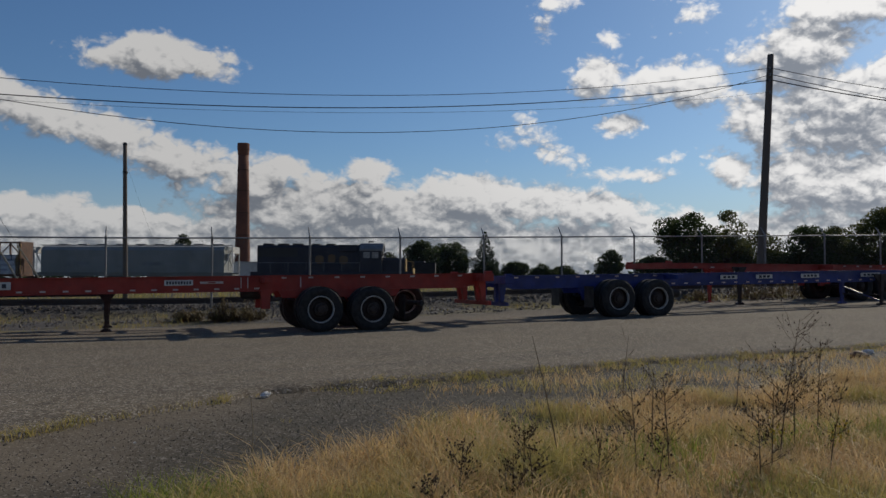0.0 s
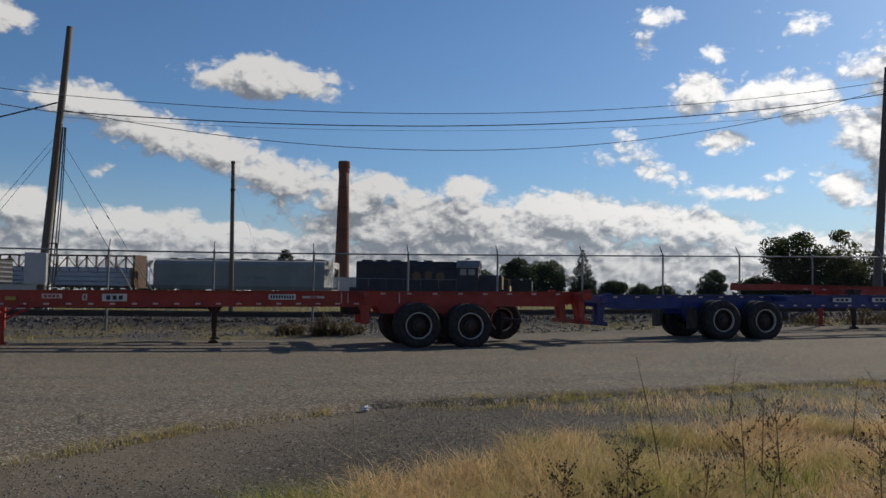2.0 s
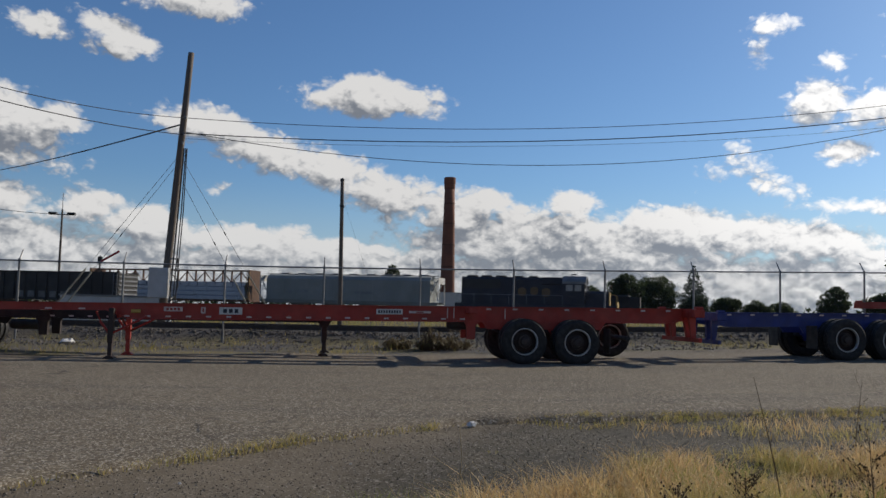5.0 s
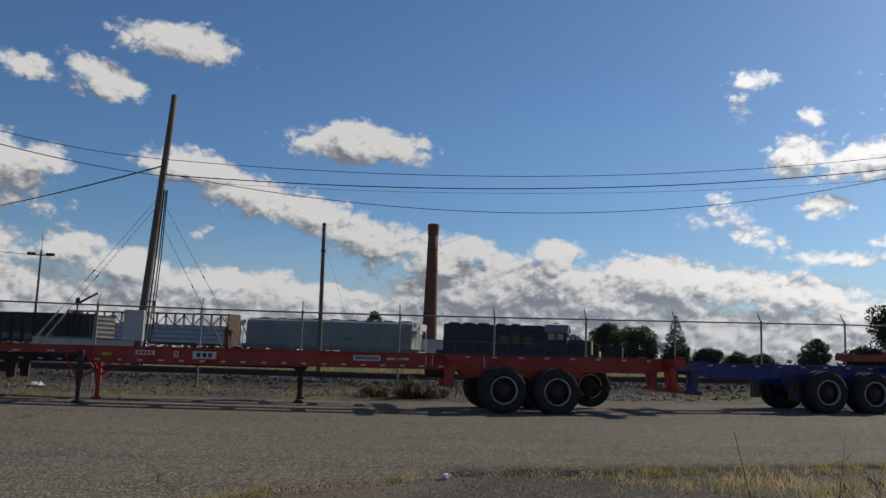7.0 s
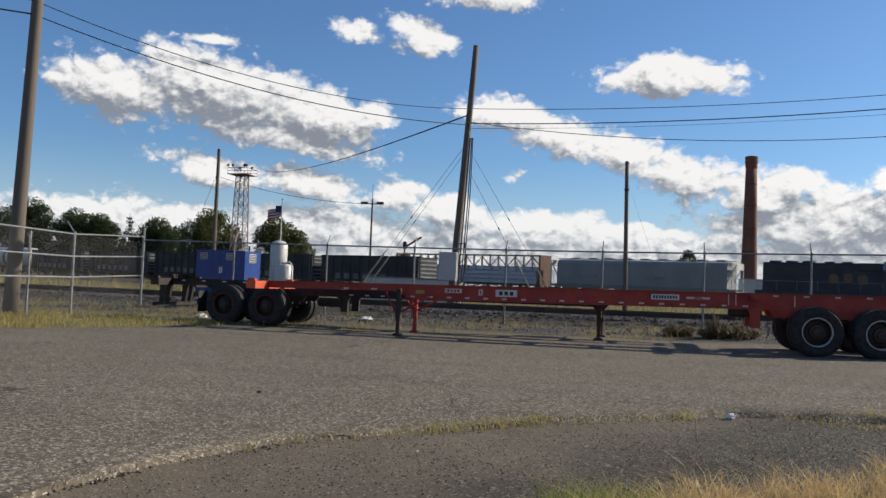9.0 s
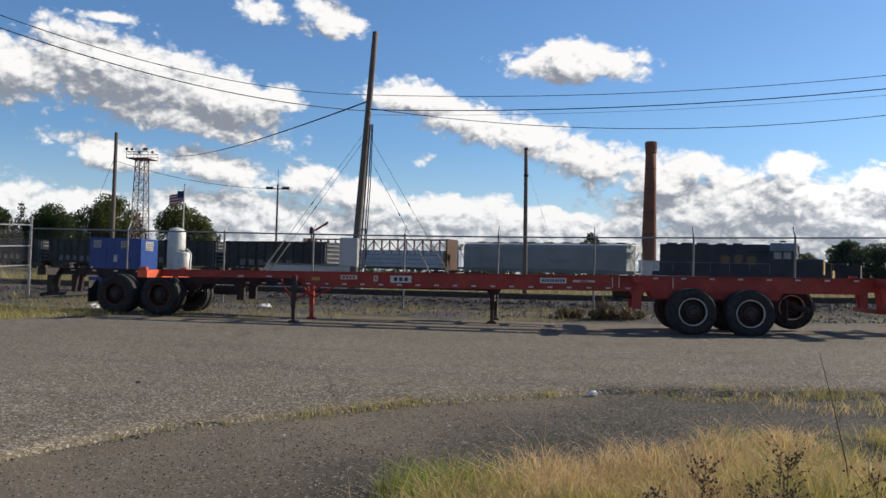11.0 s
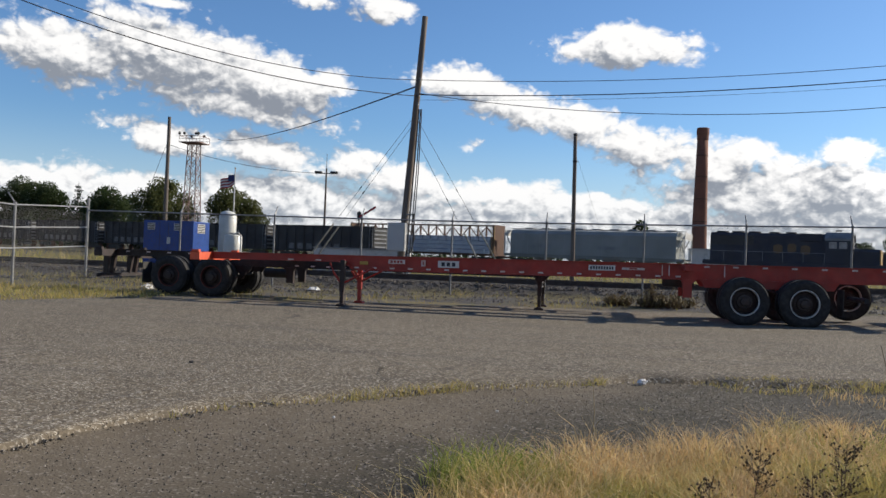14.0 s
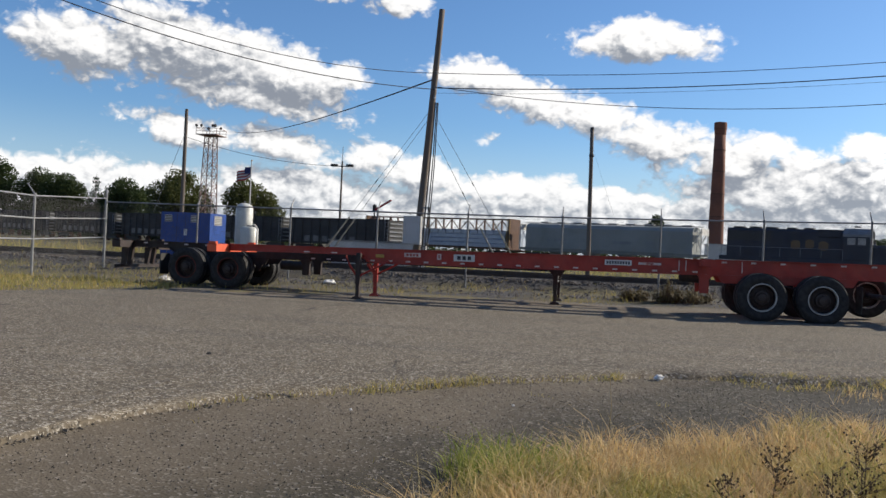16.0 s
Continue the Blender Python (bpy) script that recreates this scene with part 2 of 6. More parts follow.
M["pale_sleeve"] = surface("pale_guy_sleeve", (0.42, 0.38, 0.28), None, 0.6)
M["grey_box"] = surface("pale_grey_enamel", (0.55, 0.56, 0.56), (0.48, 0.48, 0.47), 0.45, dirty=0.15)
M["comp_blue"] = surface("bright_blue_enamel", (0.006, 0.052, 0.27), (0.005, 0.042, 0.21), 0.4, dirty=0.12)
M["tank"] = surface("pale_cream_tank_paint", (0.60, 0.60, 0.56), (0.5, 0.5, 0.46), 0.45, dirty=0.15)
M["loco"] = surface("dark_blue_loco_paint", (0.011, 0.015, 0.033), (0.010, 0.012, 0.022), 0.6, scale=0.6, grain=12)
M["loco_grey"] = surface("grey_cab_paint", (0.22, 0.23, 0.25), (0.15, 0.16, 0.17), 0.5, scale=1)
M["yellow"] = surface("faded_yellow_paint", (0.42, 0.26, 0.05), (0.30, 0.18, 0.04), 0.55, scale=1)
M["faded_gold"] = surface("faded_gold_paint", (0.15, 0.085, 0.03), (0.10, 0.06, 0.025), 0.6, scale=1)
M["hopper"] = surface("grey_hopper_paint", (0.26, 0.275, 0.265), (0.21, 0.225, 0.215), 0.55, scale=0.5, grain=10, dirty=0.25)
M["gondola"] = surface("black_gondola_paint", (0.014, 0.014, 0.016), (0.022, 0.02, 0.019), 0.7, scale=0.5, grain=10)
M["faded_white"] = surface("faded_white_paint", (0.16, 0.16, 0.16), (0.09, 0.09, 0.09), 0.7, scale=1.5)
M["wrap"] = surface("pale_lumber_wrap", (0.52, 0.55, 0.58), (0.44, 0.47, 0.52), 0.45, scale=0.9, dirty=0.1)
M["wrap_blue"] = surface("blue_wrap_print", (0.09, 0.14, 0.26), None, 0.5)
M["rust"] = surface("rusty_steel", (0.12, 0.055, 0.03), (0.07, 0.035, 0.022), 0.8, scale=4)
M["rail"] = surface("dark_rusty_rail", (0.05, 0.032, 0.024), (0.03, 0.022, 0.018), 0.6, scale=2)
M["tie"] = surface("weathered_tie_wood", (0.06, 0.048, 0.038), (0.035, 0.03, 0.026), 0.9, scale=4)
M["flag_red"] = surface("red_cloth", (0.35, 0.03, 0.04), None, 0.8)
M["flag_white"] = surface("white_cloth", (0.6, 0.6, 0.6), None, 0.8)
M["flag_blue"] = surface("navy_cloth", (0.03, 0.04, 0.14), None, 0.8)
M["litter"] = surface("white_litter", (0.75, 0.74, 0.72), (0.6, 0.58, 0.55), 0.6, scale=20)
M["lamp_glass"] = surface("lamp_glass", (0.3, 0.3, 0.3), None, 0.2)
M["tower"] = surface("rusty_red_tower_steel", (0.20, 0.10, 0.08), (0.30, 0.26, 0.24), 0.7, scale=0.5)
M["roof_white"] = surface("weathered_white_board", (0.5, 0.5, 0.48), None, 0.7)


def wood_pole():
    m, g, b = material("weathered_pole_wood")
    p = where(g)
    grain = g.noise(g.mapped(p, scale=(14, 14, 0.5)), 3.0, 6, 0.65)
    c = g.mix(grain, (0.075, 0.058, 0.045), (0.17, 0.14, 0.115))
    c = g.mix(g.step(g.noise(p, 0.8, 4), 0.45, 0.7, 0, 0.5), c, (0.10, 0.095, 0.09))
    g.put(b.inputs["Base Color"], c)
    b.inputs["Roughness"].default_value = 0.85
    bump(g, b, grain, 0.6, 0.01)
    return m


M["pole"] = wood_pole()


def brick_stack():
    m, g, b = material("red_brown_brick")
    p = where(g)
    n = g.noise(g.mapped(p, scale=(1, 1, 3)), 1.2, 6, 0.7)
    c = g.mix(n, (0.13, 0.05, 0.032), (0.24, 0.10, 0.06))
    c = g.mix(g.step(g.noise(p, 0.25, 4), 0.45, 0.7, 0, 0.6), c, (0.09, 0.045, 0.035))
    g.put(b.inputs["Base Color"], c)
    b.inputs["Roughness"].default_value = 0.9
    bump(g, b, n, 0.5, 0.05)
    return m


M["stack"] = brick_stack()


def asphalt():
    m, g, b = material("worn_asphalt")
    p = place(g)
    stones = g.voronoi(p, 62, out="Distance")
    tone = g.voronoi(p, 62, out="Color")
    sep = g.node("ShaderNodeSeparateColor")
    g.put(sep.inputs[0], tone)
    patch = g.noise(p, 0.35, 5, 0.6)
    streak = g.noise(g.mapped(p, scale=(0.12, 1.1, 1)), 0.9, 5, 0.6)
    base = g.mix(g.step(patch, 0.3, 0.7), (0.122, 0.099, 0.070), (0.158, 0.130, 0.094))
    base = g.mix(g.step(streak, 0.45, 0.68, 0, 0.55), base, (0.085, 0.073, 0.058))
    c = g.mix(g.math("MULTIPLY", g.step(sep.outputs[0], 0.72, 0.95), 0.75), base, (0.46, 0.42, 0.35))
    c = g.mix(g.step(sep.outputs[1], 0.68, 0.95, 0, 0.75), c, (0.035, 0.030, 0.025))
    c = g.mix(g.step(g.noise(p, 9, 4, 0.6), 0.55, 0.8, 0, 0.4), c, (0.07, 0.066, 0.06))
    large = g.node("ShaderNodeSeparateColor")
    g.put(large.inputs[0], g.voronoi(p, 30, out="Color"))
    c = g.mix(g.step(large.outputs[0], 0.75, 1.0, 0, 0.25), c, (0.40, 0.37, 0.32))
    c = g.mix(g.step(large.outputs[1], 0.7, 1.0, 0, 0.5), c, (0.05, 0.046, 0.04))
    # cracks
    warp = g.node("ShaderNodeTexNoise")
    g.put(warp.inputs["Vector"], p)
    warp.inputs["Scale"].default_value, warp.inputs["Detail"].default_value = 0.7, 5
    sc = g.node("ShaderNodeVectorMath", operation="SCALE")
    g.put(sc.inputs[0], warp.outputs["Color"])
    sc.inputs["Scale"].default_value = 3.0
    crack = g.voronoi(g.vmath("ADD", p, sc.outputs[0]), 0.16, "DISTANCE_TO_EDGE")
    mask = g.math("MULTIPLY", g.step(crack, 0.0, 0.007, 1.0, 0.0), g.step(g.noise(p, 0.2, 2), 0.45, 0.6))
    c = g.mix(g.math("MULTIPLY", mask, 0.8), c, (0.03, 0.028, 0.025))
    g.put(b.inputs["Base Color"], c)
    b.inputs["Roughness"].default_value = 1.0
    b.inputs["Specular IOR Level"].default_value = 0.12
    bump(g, b, g.math("SUBTRACT", stones, g.math("MULTIPLY", mask, 0.6)), 0.3, 0.006)
    return m


M["asphalt"] = asphalt()


def earth():
    """Ground: dark gravel apron, brown dirt, grassy soil, ballast and far field, told apart by place."""
    m, g, b = material("gravel_and_soil")
    p = place(g)
    sep = g.node("ShaderNodeSeparateXYZ")
    g.put(sep.inputs[0], p)
    x, y, _ = sep.outputs
    wob = g.math("MULTIPLY_ADD", g.noise(p, 0.9, 4), 2.0, -1.0)
    tone = g.voronoi(p, 55, out="Color")
    sc = g.node("ShaderNodeSeparateColor")
    g.put(sc.inputs[0], tone)
    stones = g.voronoi(p, 55)
    gravel = g.mix(g.step(g.noise(p, 1.5, 5), 0.35, 0.7), (0.038, 0.032, 0.021), (0.062, 0.052, 0.034))
    gravel = g.mix(g.step(sc.outputs[0], 0.80, 0.95, 0, 0.8), gravel, (0.22, 0.195, 0.165))
    gravel = g.mix(g.step(sc.outputs[1], 0.6, 1.0, 0, 0.6), gravel, (0.02, 0.02, 0.019))
    dirt = g.mix(g.noise(p, 2.2, 6, 0.65), (0.075, 0.060, 0.041), (0.165, 0.133, 0.093))
    dirt = g.mix(g.step(sc.outputs[0], 0.84, 1.0, 0, 0.6), dirt, (0.26, 0.23, 0.19))
    left = g.step(g.math("ADD", g.math("MULTIPLY_ADD", y, -0.55, x), g.math("MULTIPLY", wob, 0.8)), -4.4, -2.6, 1.0, 0.0)
    near = g.mix(left, gravel, dirt)
    ballast = g.mix(g.step(sc.outputs[2], 0.3, 1.0), (0.055, 0.05, 0.046), (0.16, 0.145, 0.13))
    dry = g.mix(g.noise(p, 0.8, 5, 0.7), (0.10, 0.08, 0.045), (0.16, 0.14, 0.07))
    verge = g.mix(g.step(g.noise(p, 0.6, 5), 0.4, 0.62), ballast, dry)
    c = g.mix(g.step(g.math("ADD", y, wob), 12.0, 15.0), near, verge)
    c = g.mix(g.step(g.math("ADD", y, g.math("MULTIPLY", wob, 0.5)), 22.9, 23.4), c, ballast)
    field = g.mix(g.noise(p, 0.09, 6, 0.65), (0.06, 0.052, 0.03), (0.10, 0.085, 0.05))
    c = g.mix(g.step(g.math("ADD", y, wob), 28.5, 31.0), c, field)
    g.put(b.inputs["Base Color"], c)
    b.inputs["Roughness"].default_value = 0.95
    b.inputs["Specular IOR Level"].default_value = 0.25
    bump(g, b, g.math("ADD", stones, g.math("MULTIPLY", g.noise(p, 6, 4), 0.6)), 0.45, 0.008)
    return m


M["earth"] = earth()


def blade_material(name, tones, patch=None):
    m, g, b = material(name)
    r = island(g)
    ramp = g.node("ShaderNodeValToRGB")
    ramp.color_ramp.interpolation = "LINEAR"
    els = ramp.color_ramp.elements
    while len(els) < len(tones):
        els.new(0.5)
    for i, (e, c) in enumerate(zip(els, tones)):
        e.position = i / (len(tones) - 1)
        e.color = (*c, 1)
    g.put(ramp.inputs[0], r)
    c = ramp.outputs[0]
    if patch:
        c = g.mix(g.step(g.noise(place(g), patch[0], 3), patch[1], patch[1] + 0.12, 0, 0.8), c, patch[2])
    g.put(b.inputs["Base Color"], c)
    b.inputs["Roughness"].default_value = 0.6
    b.inputs["Specular IOR Level"].default_value = 0.2
    b.inputs["Subsurface Weight"].default_value = 0.0
    tr = g.node("ShaderNodeBsdfTranslucent")
    g.put(tr.inputs[0], c)
    mx = g.node("ShaderNodeMixShader")
    mx.inputs[0].default_value = 0.42
    g.put(mx.inputs[1], b.outputs[0])
    g.put(mx.inputs[2], tr.outputs[0])
    for n in m.node_tree.nodes:
        if n.bl_idname == "ShaderNodeOutputMaterial":
            g.put(n.inputs[0], mx.outputs[0])
    return m


M["dry_grass"] = blade_material("dry_golden_grass", [(0.54, 0.36, 0.17), (0.70, 0.52, 0.27), (0.48, 0.30, 0.15), (0.64, 0.47, 0.22), (0.40, 0.29, 0.12), (0.76, 0.61, 0.36)], (1.0, 0.49, (0.33, 0.30, 0.09)))
M["green_grass"] = blade_material("green_grass", [(0.15, 0.20, 0.035), (0.22, 0.27, 0.05), (0.32, 0.31, 0.08), (0.18, 0.22, 0.045)])
M["verge_grass"] = blade_material("verge_grass", [(0.40, 0.31, 0.11), (0.30, 0.28, 0.08), (0.50, 0.37, 0.15), (0.25, 0.26, 0.07)])
M["withered"] = blade_material("withered_leaves", [(0.15, 0.11, 0.06), (0.22, 0.17, 0.09), (0.12, 0.095, 0.05), (0.20, 0.165, 0.06)])
M["leaf_dark"] = blade_material("dark_green_leaves", [(0.025, 0.04, 0.014), (0.04, 0.06, 0.02), (0.055, 0.075, 0.025), (0.03, 0.05, 0.016)])
M["leaf_light"] = blade_material("olive_green_leaves", [(0.05, 0.065, 0.02), (0.08, 0.09, 0.028), (0.10, 0.105, 0.035), (0.06, 0.075, 0.022)])
M["leaf_spruce"] = blade_material("spruce_needles", [(0.016, 0.03, 0.016), (0.025, 0.042, 0.022), (0.02, 0.034, 0.018)])
M["bark"] = surface("tree_bark", (0.055, 0.042, 0.032), (0.035, 0.028, 0.022), 0.9, scale=2)
M["weed_stem"] = surface("dry_weed_stem", (0.15, 0.10, 0.055), None, 0.8)
M["seed"] = blade_material("dark_seed_heads", [(0.05, 0.032, 0.02), (0.08, 0.05, 0.028), (0.04, 0.026, 0.016)])
M["yellow_flower"] = surface("yellow_flower", (0.6, 0.42, 0.03), None, 0.6)


# ---- building helpers ----
class Mesh:
    """Gathers boxes, tubes and lathes for one part."""

    def __init__(self):
        self.v, self.f = [], []

    def add(self, verts, faces):
        n = len(self.v)
        self.v += [tuple(p) for p in verts]
        self.f += [tuple(i + n for i in q) for q in faces]
        return self

    def box(self, x0, x1, y0, y1, z0, z1, bevel=0.0, m=None):
        """A box, its long edges chamfered when bevel is given."""
        if bevel:
            s = bevel
            ring = [(y0 + s, z0), (y1 - s, z0), (y1, z0 + s), (y1, z1 - s), (y1 - s, z1), (y0 + s, z1), (y0, z1 - s), (y0, z0 + s)]
            v = [(x, y, z) for x in (x0, x1) for y, z in ring]
            f = [tuple(range(7, -1, -1)), tuple(range(8, 16))] + [(i, (i + 1) % 8, 8 + (i + 1) % 8, 8 + i) for i in range(8)]
        else:
            v = [(x, y, z) for x in (x0, x1) for y in (y0, y1) for z in (z0, z1)]
            f = [(0, 1, 3, 2), (4, 6, 7, 5), (0, 4, 5, 1), (2, 3, 7, 6), (0, 2, 6, 4), (1, 5, 7, 3)]
        if m is not None:
            v = [m @ Vector(p) for p in v]
        return self.add(v, f)

    def prism(self, ring, y0, y1):
        """A ring of (x, z) drawn out from y0 to y1."""
        n = len(ring)
        v = [(x, y, z) for y in (y0, y1) for x, z in ring]
        f = [tuple(range(n)), tuple(range(2 * n - 1, n - 1, -1))] + [(i, n + i, n + (i + 1) % n, (i + 1) % n) for i in range(n)]
        return self.add(v, f)

    def prism_x(self, ring, x0, x1):
        """A ring of (y, z) drawn out from x0 to x1."""
        n = len(ring)
        v = [(x, y, z) for x in (x0, x1) for y, z in ring]
        f = [tuple(range(n - 1, -1, -1)), tuple(range(n, 2 * n))] + [(i, (i + 1) % n, n + (i + 1) % n, n + i) for i in range(n)]
        return self.add(v, f)

    def tube(self, pts, radii, sides=8, caps=True):
        pts = [Vector(p) for p in pts]
        if not isinstance(radii, (list, tuple)):
            radii = [radii] * len(pts)
        v, f = [], []
        for i, p in enumerate(pts):
            d = (pts[min(i + 1, len(pts) - 1)] - pts[max(i - 1, 0)]).normalized()
            a = d.cross(Vector((0, 0, 1)) if abs(d.z) < 0.9 else Vector((1, 0, 0))).normalized()
            c = d.cross(a)
            for k in range(sides):
                t = 2 * math.pi * k / sides
                v.append(p + (a * math.cos(t) + c * math.sin(t)) * radii[i])
        for i in range(len(pts) - 1):
            for k in range(sides):
                f.append((i * sides + k, i * sides + (k + 1) % sides, (i + 1) * sides + (k + 1) % sides, (i + 1) * sides + k))
        if caps:
            f.append(tuple(range(sides - 1, -1, -1)))
            f.append(tuple((len(pts) - 1) * sides + k for k in range(sides)))
        return self.add(v, f)

    def lathe(self, profile, sides=28, axis="y", centre=(0, 0, 0)):
        """A closed profile of (along, radius) turned about an axis."""
        v, f = [], []
        n = len(profile)
        for k in range(sides):
            t = 2 * math.pi * k / sides
            for a, r in profile:
                u, w = r * math.cos(t), r * math.sin(t)
                q = (u, a, w) if axis == "y" else (u, w, a) if axis == "z" else (a, u, w)
                v.append(tuple(q[i] + centre[i] for i in range(3)))
        for k in range(sides):
            for i in range(n - 1):
                f.append((k * n + i, k * n + i + 1, ((k + 1) % sides) * n + i + 1, ((k + 1) % sides) * n + i))
        return self.add(v, f)

    def data(self, name, mat, smooth=False):
        me = bpy.data.meshes.new(name)
        me.from_pydata(self.v, [], self.f)
        me.materials.append(mat)
        if smooth:
            me.polygons.foreach_set("use_smooth", [True] * len(me.polygons))
        me.update()
        return me


def part(name, mesh, mat, parent=None, label="", smooth=False, at=None):
    ob = new(name, mesh.data(name, mat, smooth))
    ob.parent = parent
    if at is not None:
        ob.matrix_basis = at
    return tagged(ob, label)


def thing(name, m, label, category, group="", kind=""):
    ob = new(name)
    ob.empty_display_size = 0.2
    ob.matrix_basis = m
    return tagged(ob, label, category, group, kind)


def lerp_table(table, x):
    if x <= table[0][0]:
        return table[0][1]
    for (a, u), (b, v) in zip(table, table[1:]):
        if x <= b:
            return u + (v - u) * (x - a) / (b - a)
    return table[-1][1]


def ease(v, a, b):
    t = min(1.0, max(0.0, (v - a) / (b - a)))
    return t * t * (3 - 2 * t)


# ---- ground ----
NEAR_EDGE = [(-5.2, -60), (-4.95, -4), (-4.8, 0.6), (-4.6, 1.8), (-4.1, 2.6), (-3.3, 3.45), (-2.4, 4.4), (-1.3, 5.2), (-0.5, 5.8), (0.7, 5.95), (1.8, 6.1), (5.3, 6.4), (9.2, 6.4), (30, 6.8), (90, 7.5)]
FAR_EDGE = [(-90, 6), (-30, 9.0), (-14.5, 11.0), (-13.2, 12.5), (-12.4, 14.6), (-9, 16.6), (-3.6, 18.7), (3, 20.0), (11, 21.2), (30, 21.6), (90, 22)]


def lie(x, y):
    """The height of the ground."""
    xs = min(x, 34)
    z = 0.012 * (xs + math.sqrt(xs * xs + 16)) - 0.025
    z *= 1 - 0.5 * ease(y, 40, 120)
    z += 0.10 * ease(y, 19.5, 22.6)
    z += 0.33 * ease(y, 22.7, 23.6) - 0.38 * ease(y, 28.2, 31)
    if y < 8:
        ny = lerp_table(NEAR_EDGE, x)
        z -= 0.025 * ease(ny - y, 0.0, 0.5)
    if y > 18:
        z += 0.04 * noise.noise((x * 0.35, y * 0.35, 0))
    z += 0.035 * noise.noise((x * 0.6, y * 0.6, 3)) * (1 if y < 6 else 0.15)
    return z


def axis_steps(marks):
    out = []
    for (a, b, n) in marks:
        out += [a + (b - a) * i / n for i in range(n)]
    return out + [marks[-1][1]]


def build_ground():
    xs = axis_steps([(-3000, -400, 8), (-400, -60, 16), (-60, -12, 40), (-12, 16, 110), (16, 60, 44), (60, 400, 16), (400, 3000, 8)])
    ys = axis_steps([(-600, -40, 8), (-40, -4, 18), (-4, 8, 64), (8, 34, 70), (34, 140, 30), (140, 3000, 16)])
    g = Mesh()
    nx = len(xs)
    g.v = [(x, y, lie(x, y)) for y in ys for x in xs]
    g.f = [(j * nx + i, j * nx + i + 1, (j + 1) * nx + i + 1, (j + 1) * nx + i) for j in range(len(ys) - 1) for i in range(nx - 1)]
    tagged(part("ground", g, M["earth"], smooth=True), "dark gravel, brown dirt and dry field ground", "ground", kind="structure")

    r = Mesh()
    xs = axis_steps([(-90, -14, 40), (-14, 12, 200), (12, 90, 60)])
    rows = 46
    low = 8
    for x in xs:
        n = lerp_table(NEAR_EDGE, x)
        f = lerp_table(FAR_EDGE, x)
        n = max(n, -6.0) + 0.12 * noise.noise((x * 2.3, 5, 0)) + 0.05 * noise.noise((x * 9, 2, 0))
        f += 0.25 * noise.noise((x * 1.1, 9, 0)) + 0.1 * noise.noise((x * 5, 3, 0))
        far_in = -60 if x < -4.98 else n
        for j in range(low):
            y = far_in + (n - far_in) * j / low
            r.v.append((x, y, lie(x, y) + 0.03 if x < -4.98 else lie(x, n + 0.3) - 0.06))
        for j in range(rows + 1):
            y = n + 0.05 if j == 1 else n + (f - n) * j / rows
            rim = (j == 0 and x > -4.98) or j == rows
            r.v.append((x, y, lie(x, max(y, n + 0.3)) + (-0.06 if rim else 0.03)))
    cols = rows + 1 + low
    for i in range(len(xs) - 1):
        for j in range(cols - 1):
            a = i * cols + j
            r.f.append((a, a + cols, a + cols + 1, a + 1))
    tagged(part("road", r, M["asphalt"], smooth=True), "worn grey asphalt road with cracks and pale stones", "road", kind="structure")


build_ground()


M["crack"] = surface("tarry_crack", (0.04, 0.035, 0.028), (0.07, 0.06, 0.05), 0.95)


def crack(points, width, seed):
    """A narrow tarry crack that follows the given line over the road."""
    rng = np.random.default_rng(seed)
    line = []
    for (a, c), (d, e) in zip(points, points[1:]):
        for k in range(8):
            u = k / 8
            line.append((a + (d - a) * u + rng.normal() * 0.02, c + (e - c) * u + rng.normal() * 0.02))
    g = Mesh()
    for i, (x, y) in enumerate(line):
        dx, dy = (line[min(i + 1, len(line) - 1)][k] - line[max(i - 1, 0)][k] for k in (0, 1))
        m = math.hypot(dx, dy) or 1
        w = width * rng.uniform(0.15, 0.75)
        for s in (-1, 1):
            g.v.append((x - dy / m * w * s, y + dx / m * w * s, lie(x, y) + 0.034))
    g.f = [(2 * i, 2 * i + 1, 2 * i + 3, 2 * i + 2) for i in range(len(line) - 1)]
    tagged(part("road_crack", g, M["crack"]), "dark crack in the asphalt road", "crack", kind="structure")


crack([(-5.1, 7.8), (-4.55, 7.05), (-4.15, 6.7), (-3.7, 6.15), (-3.45, 5.6), (-3.35, 4.95), (-3.15, 4.5)], 0.012, 1)
crack([(4.1, 9.5), (4.5, 8.5), (4.4, 7.2), (4.25, 6.5)], 0.012, 2)
crack([(-2.0, 12.3), (1.5, 12.0), (4.4, 12.4), (8.5, 12.1)], 0.014, 3)
crack([(-5.1, 7.8), (-6.2, 9.5), (-6.0, 11.5)], 0.010, 4)
crack([(6.0, 8.8), (8.2, 9.3), (10.5, 9.1)], 0.012, 5)


# ---- container chassis trailers ----
def tyre_mesh():
    h, r = 0.135, 0.52
    prof = [(-h * 0.8, 0.30), (-h * 0.98, 0.36), (-h, 0.43), (-h * 0.86, 0.495), (-h * 0.5, r), (-0.09, r), (-0.085, r - 0.012), (-0.07, r - 0.012), (-0.065, r), (-0.01, r), (-0.006, r - 0.012), (0.006, r - 0.012), (0.01, r), (0.065, r), (0.07, r - 0.012), (0.085, r - 0.012), (0.09, r), (h * 0.5, r), (h * 0.86, 0.495), (h, 0.43), (h * 0.98, 0.36), (h * 0.8, 0.30)]
    return Mesh().lathe(prof, 40)


def rim_ring():
    return Mesh().lathe([(-0.112, 0.306), (-0.126, 0.300), (-0.122, 0.283), (-0.10, 0.279), (0.1, 0.279), (0.11, 0.30), (-0.112, 0.306)], 36)


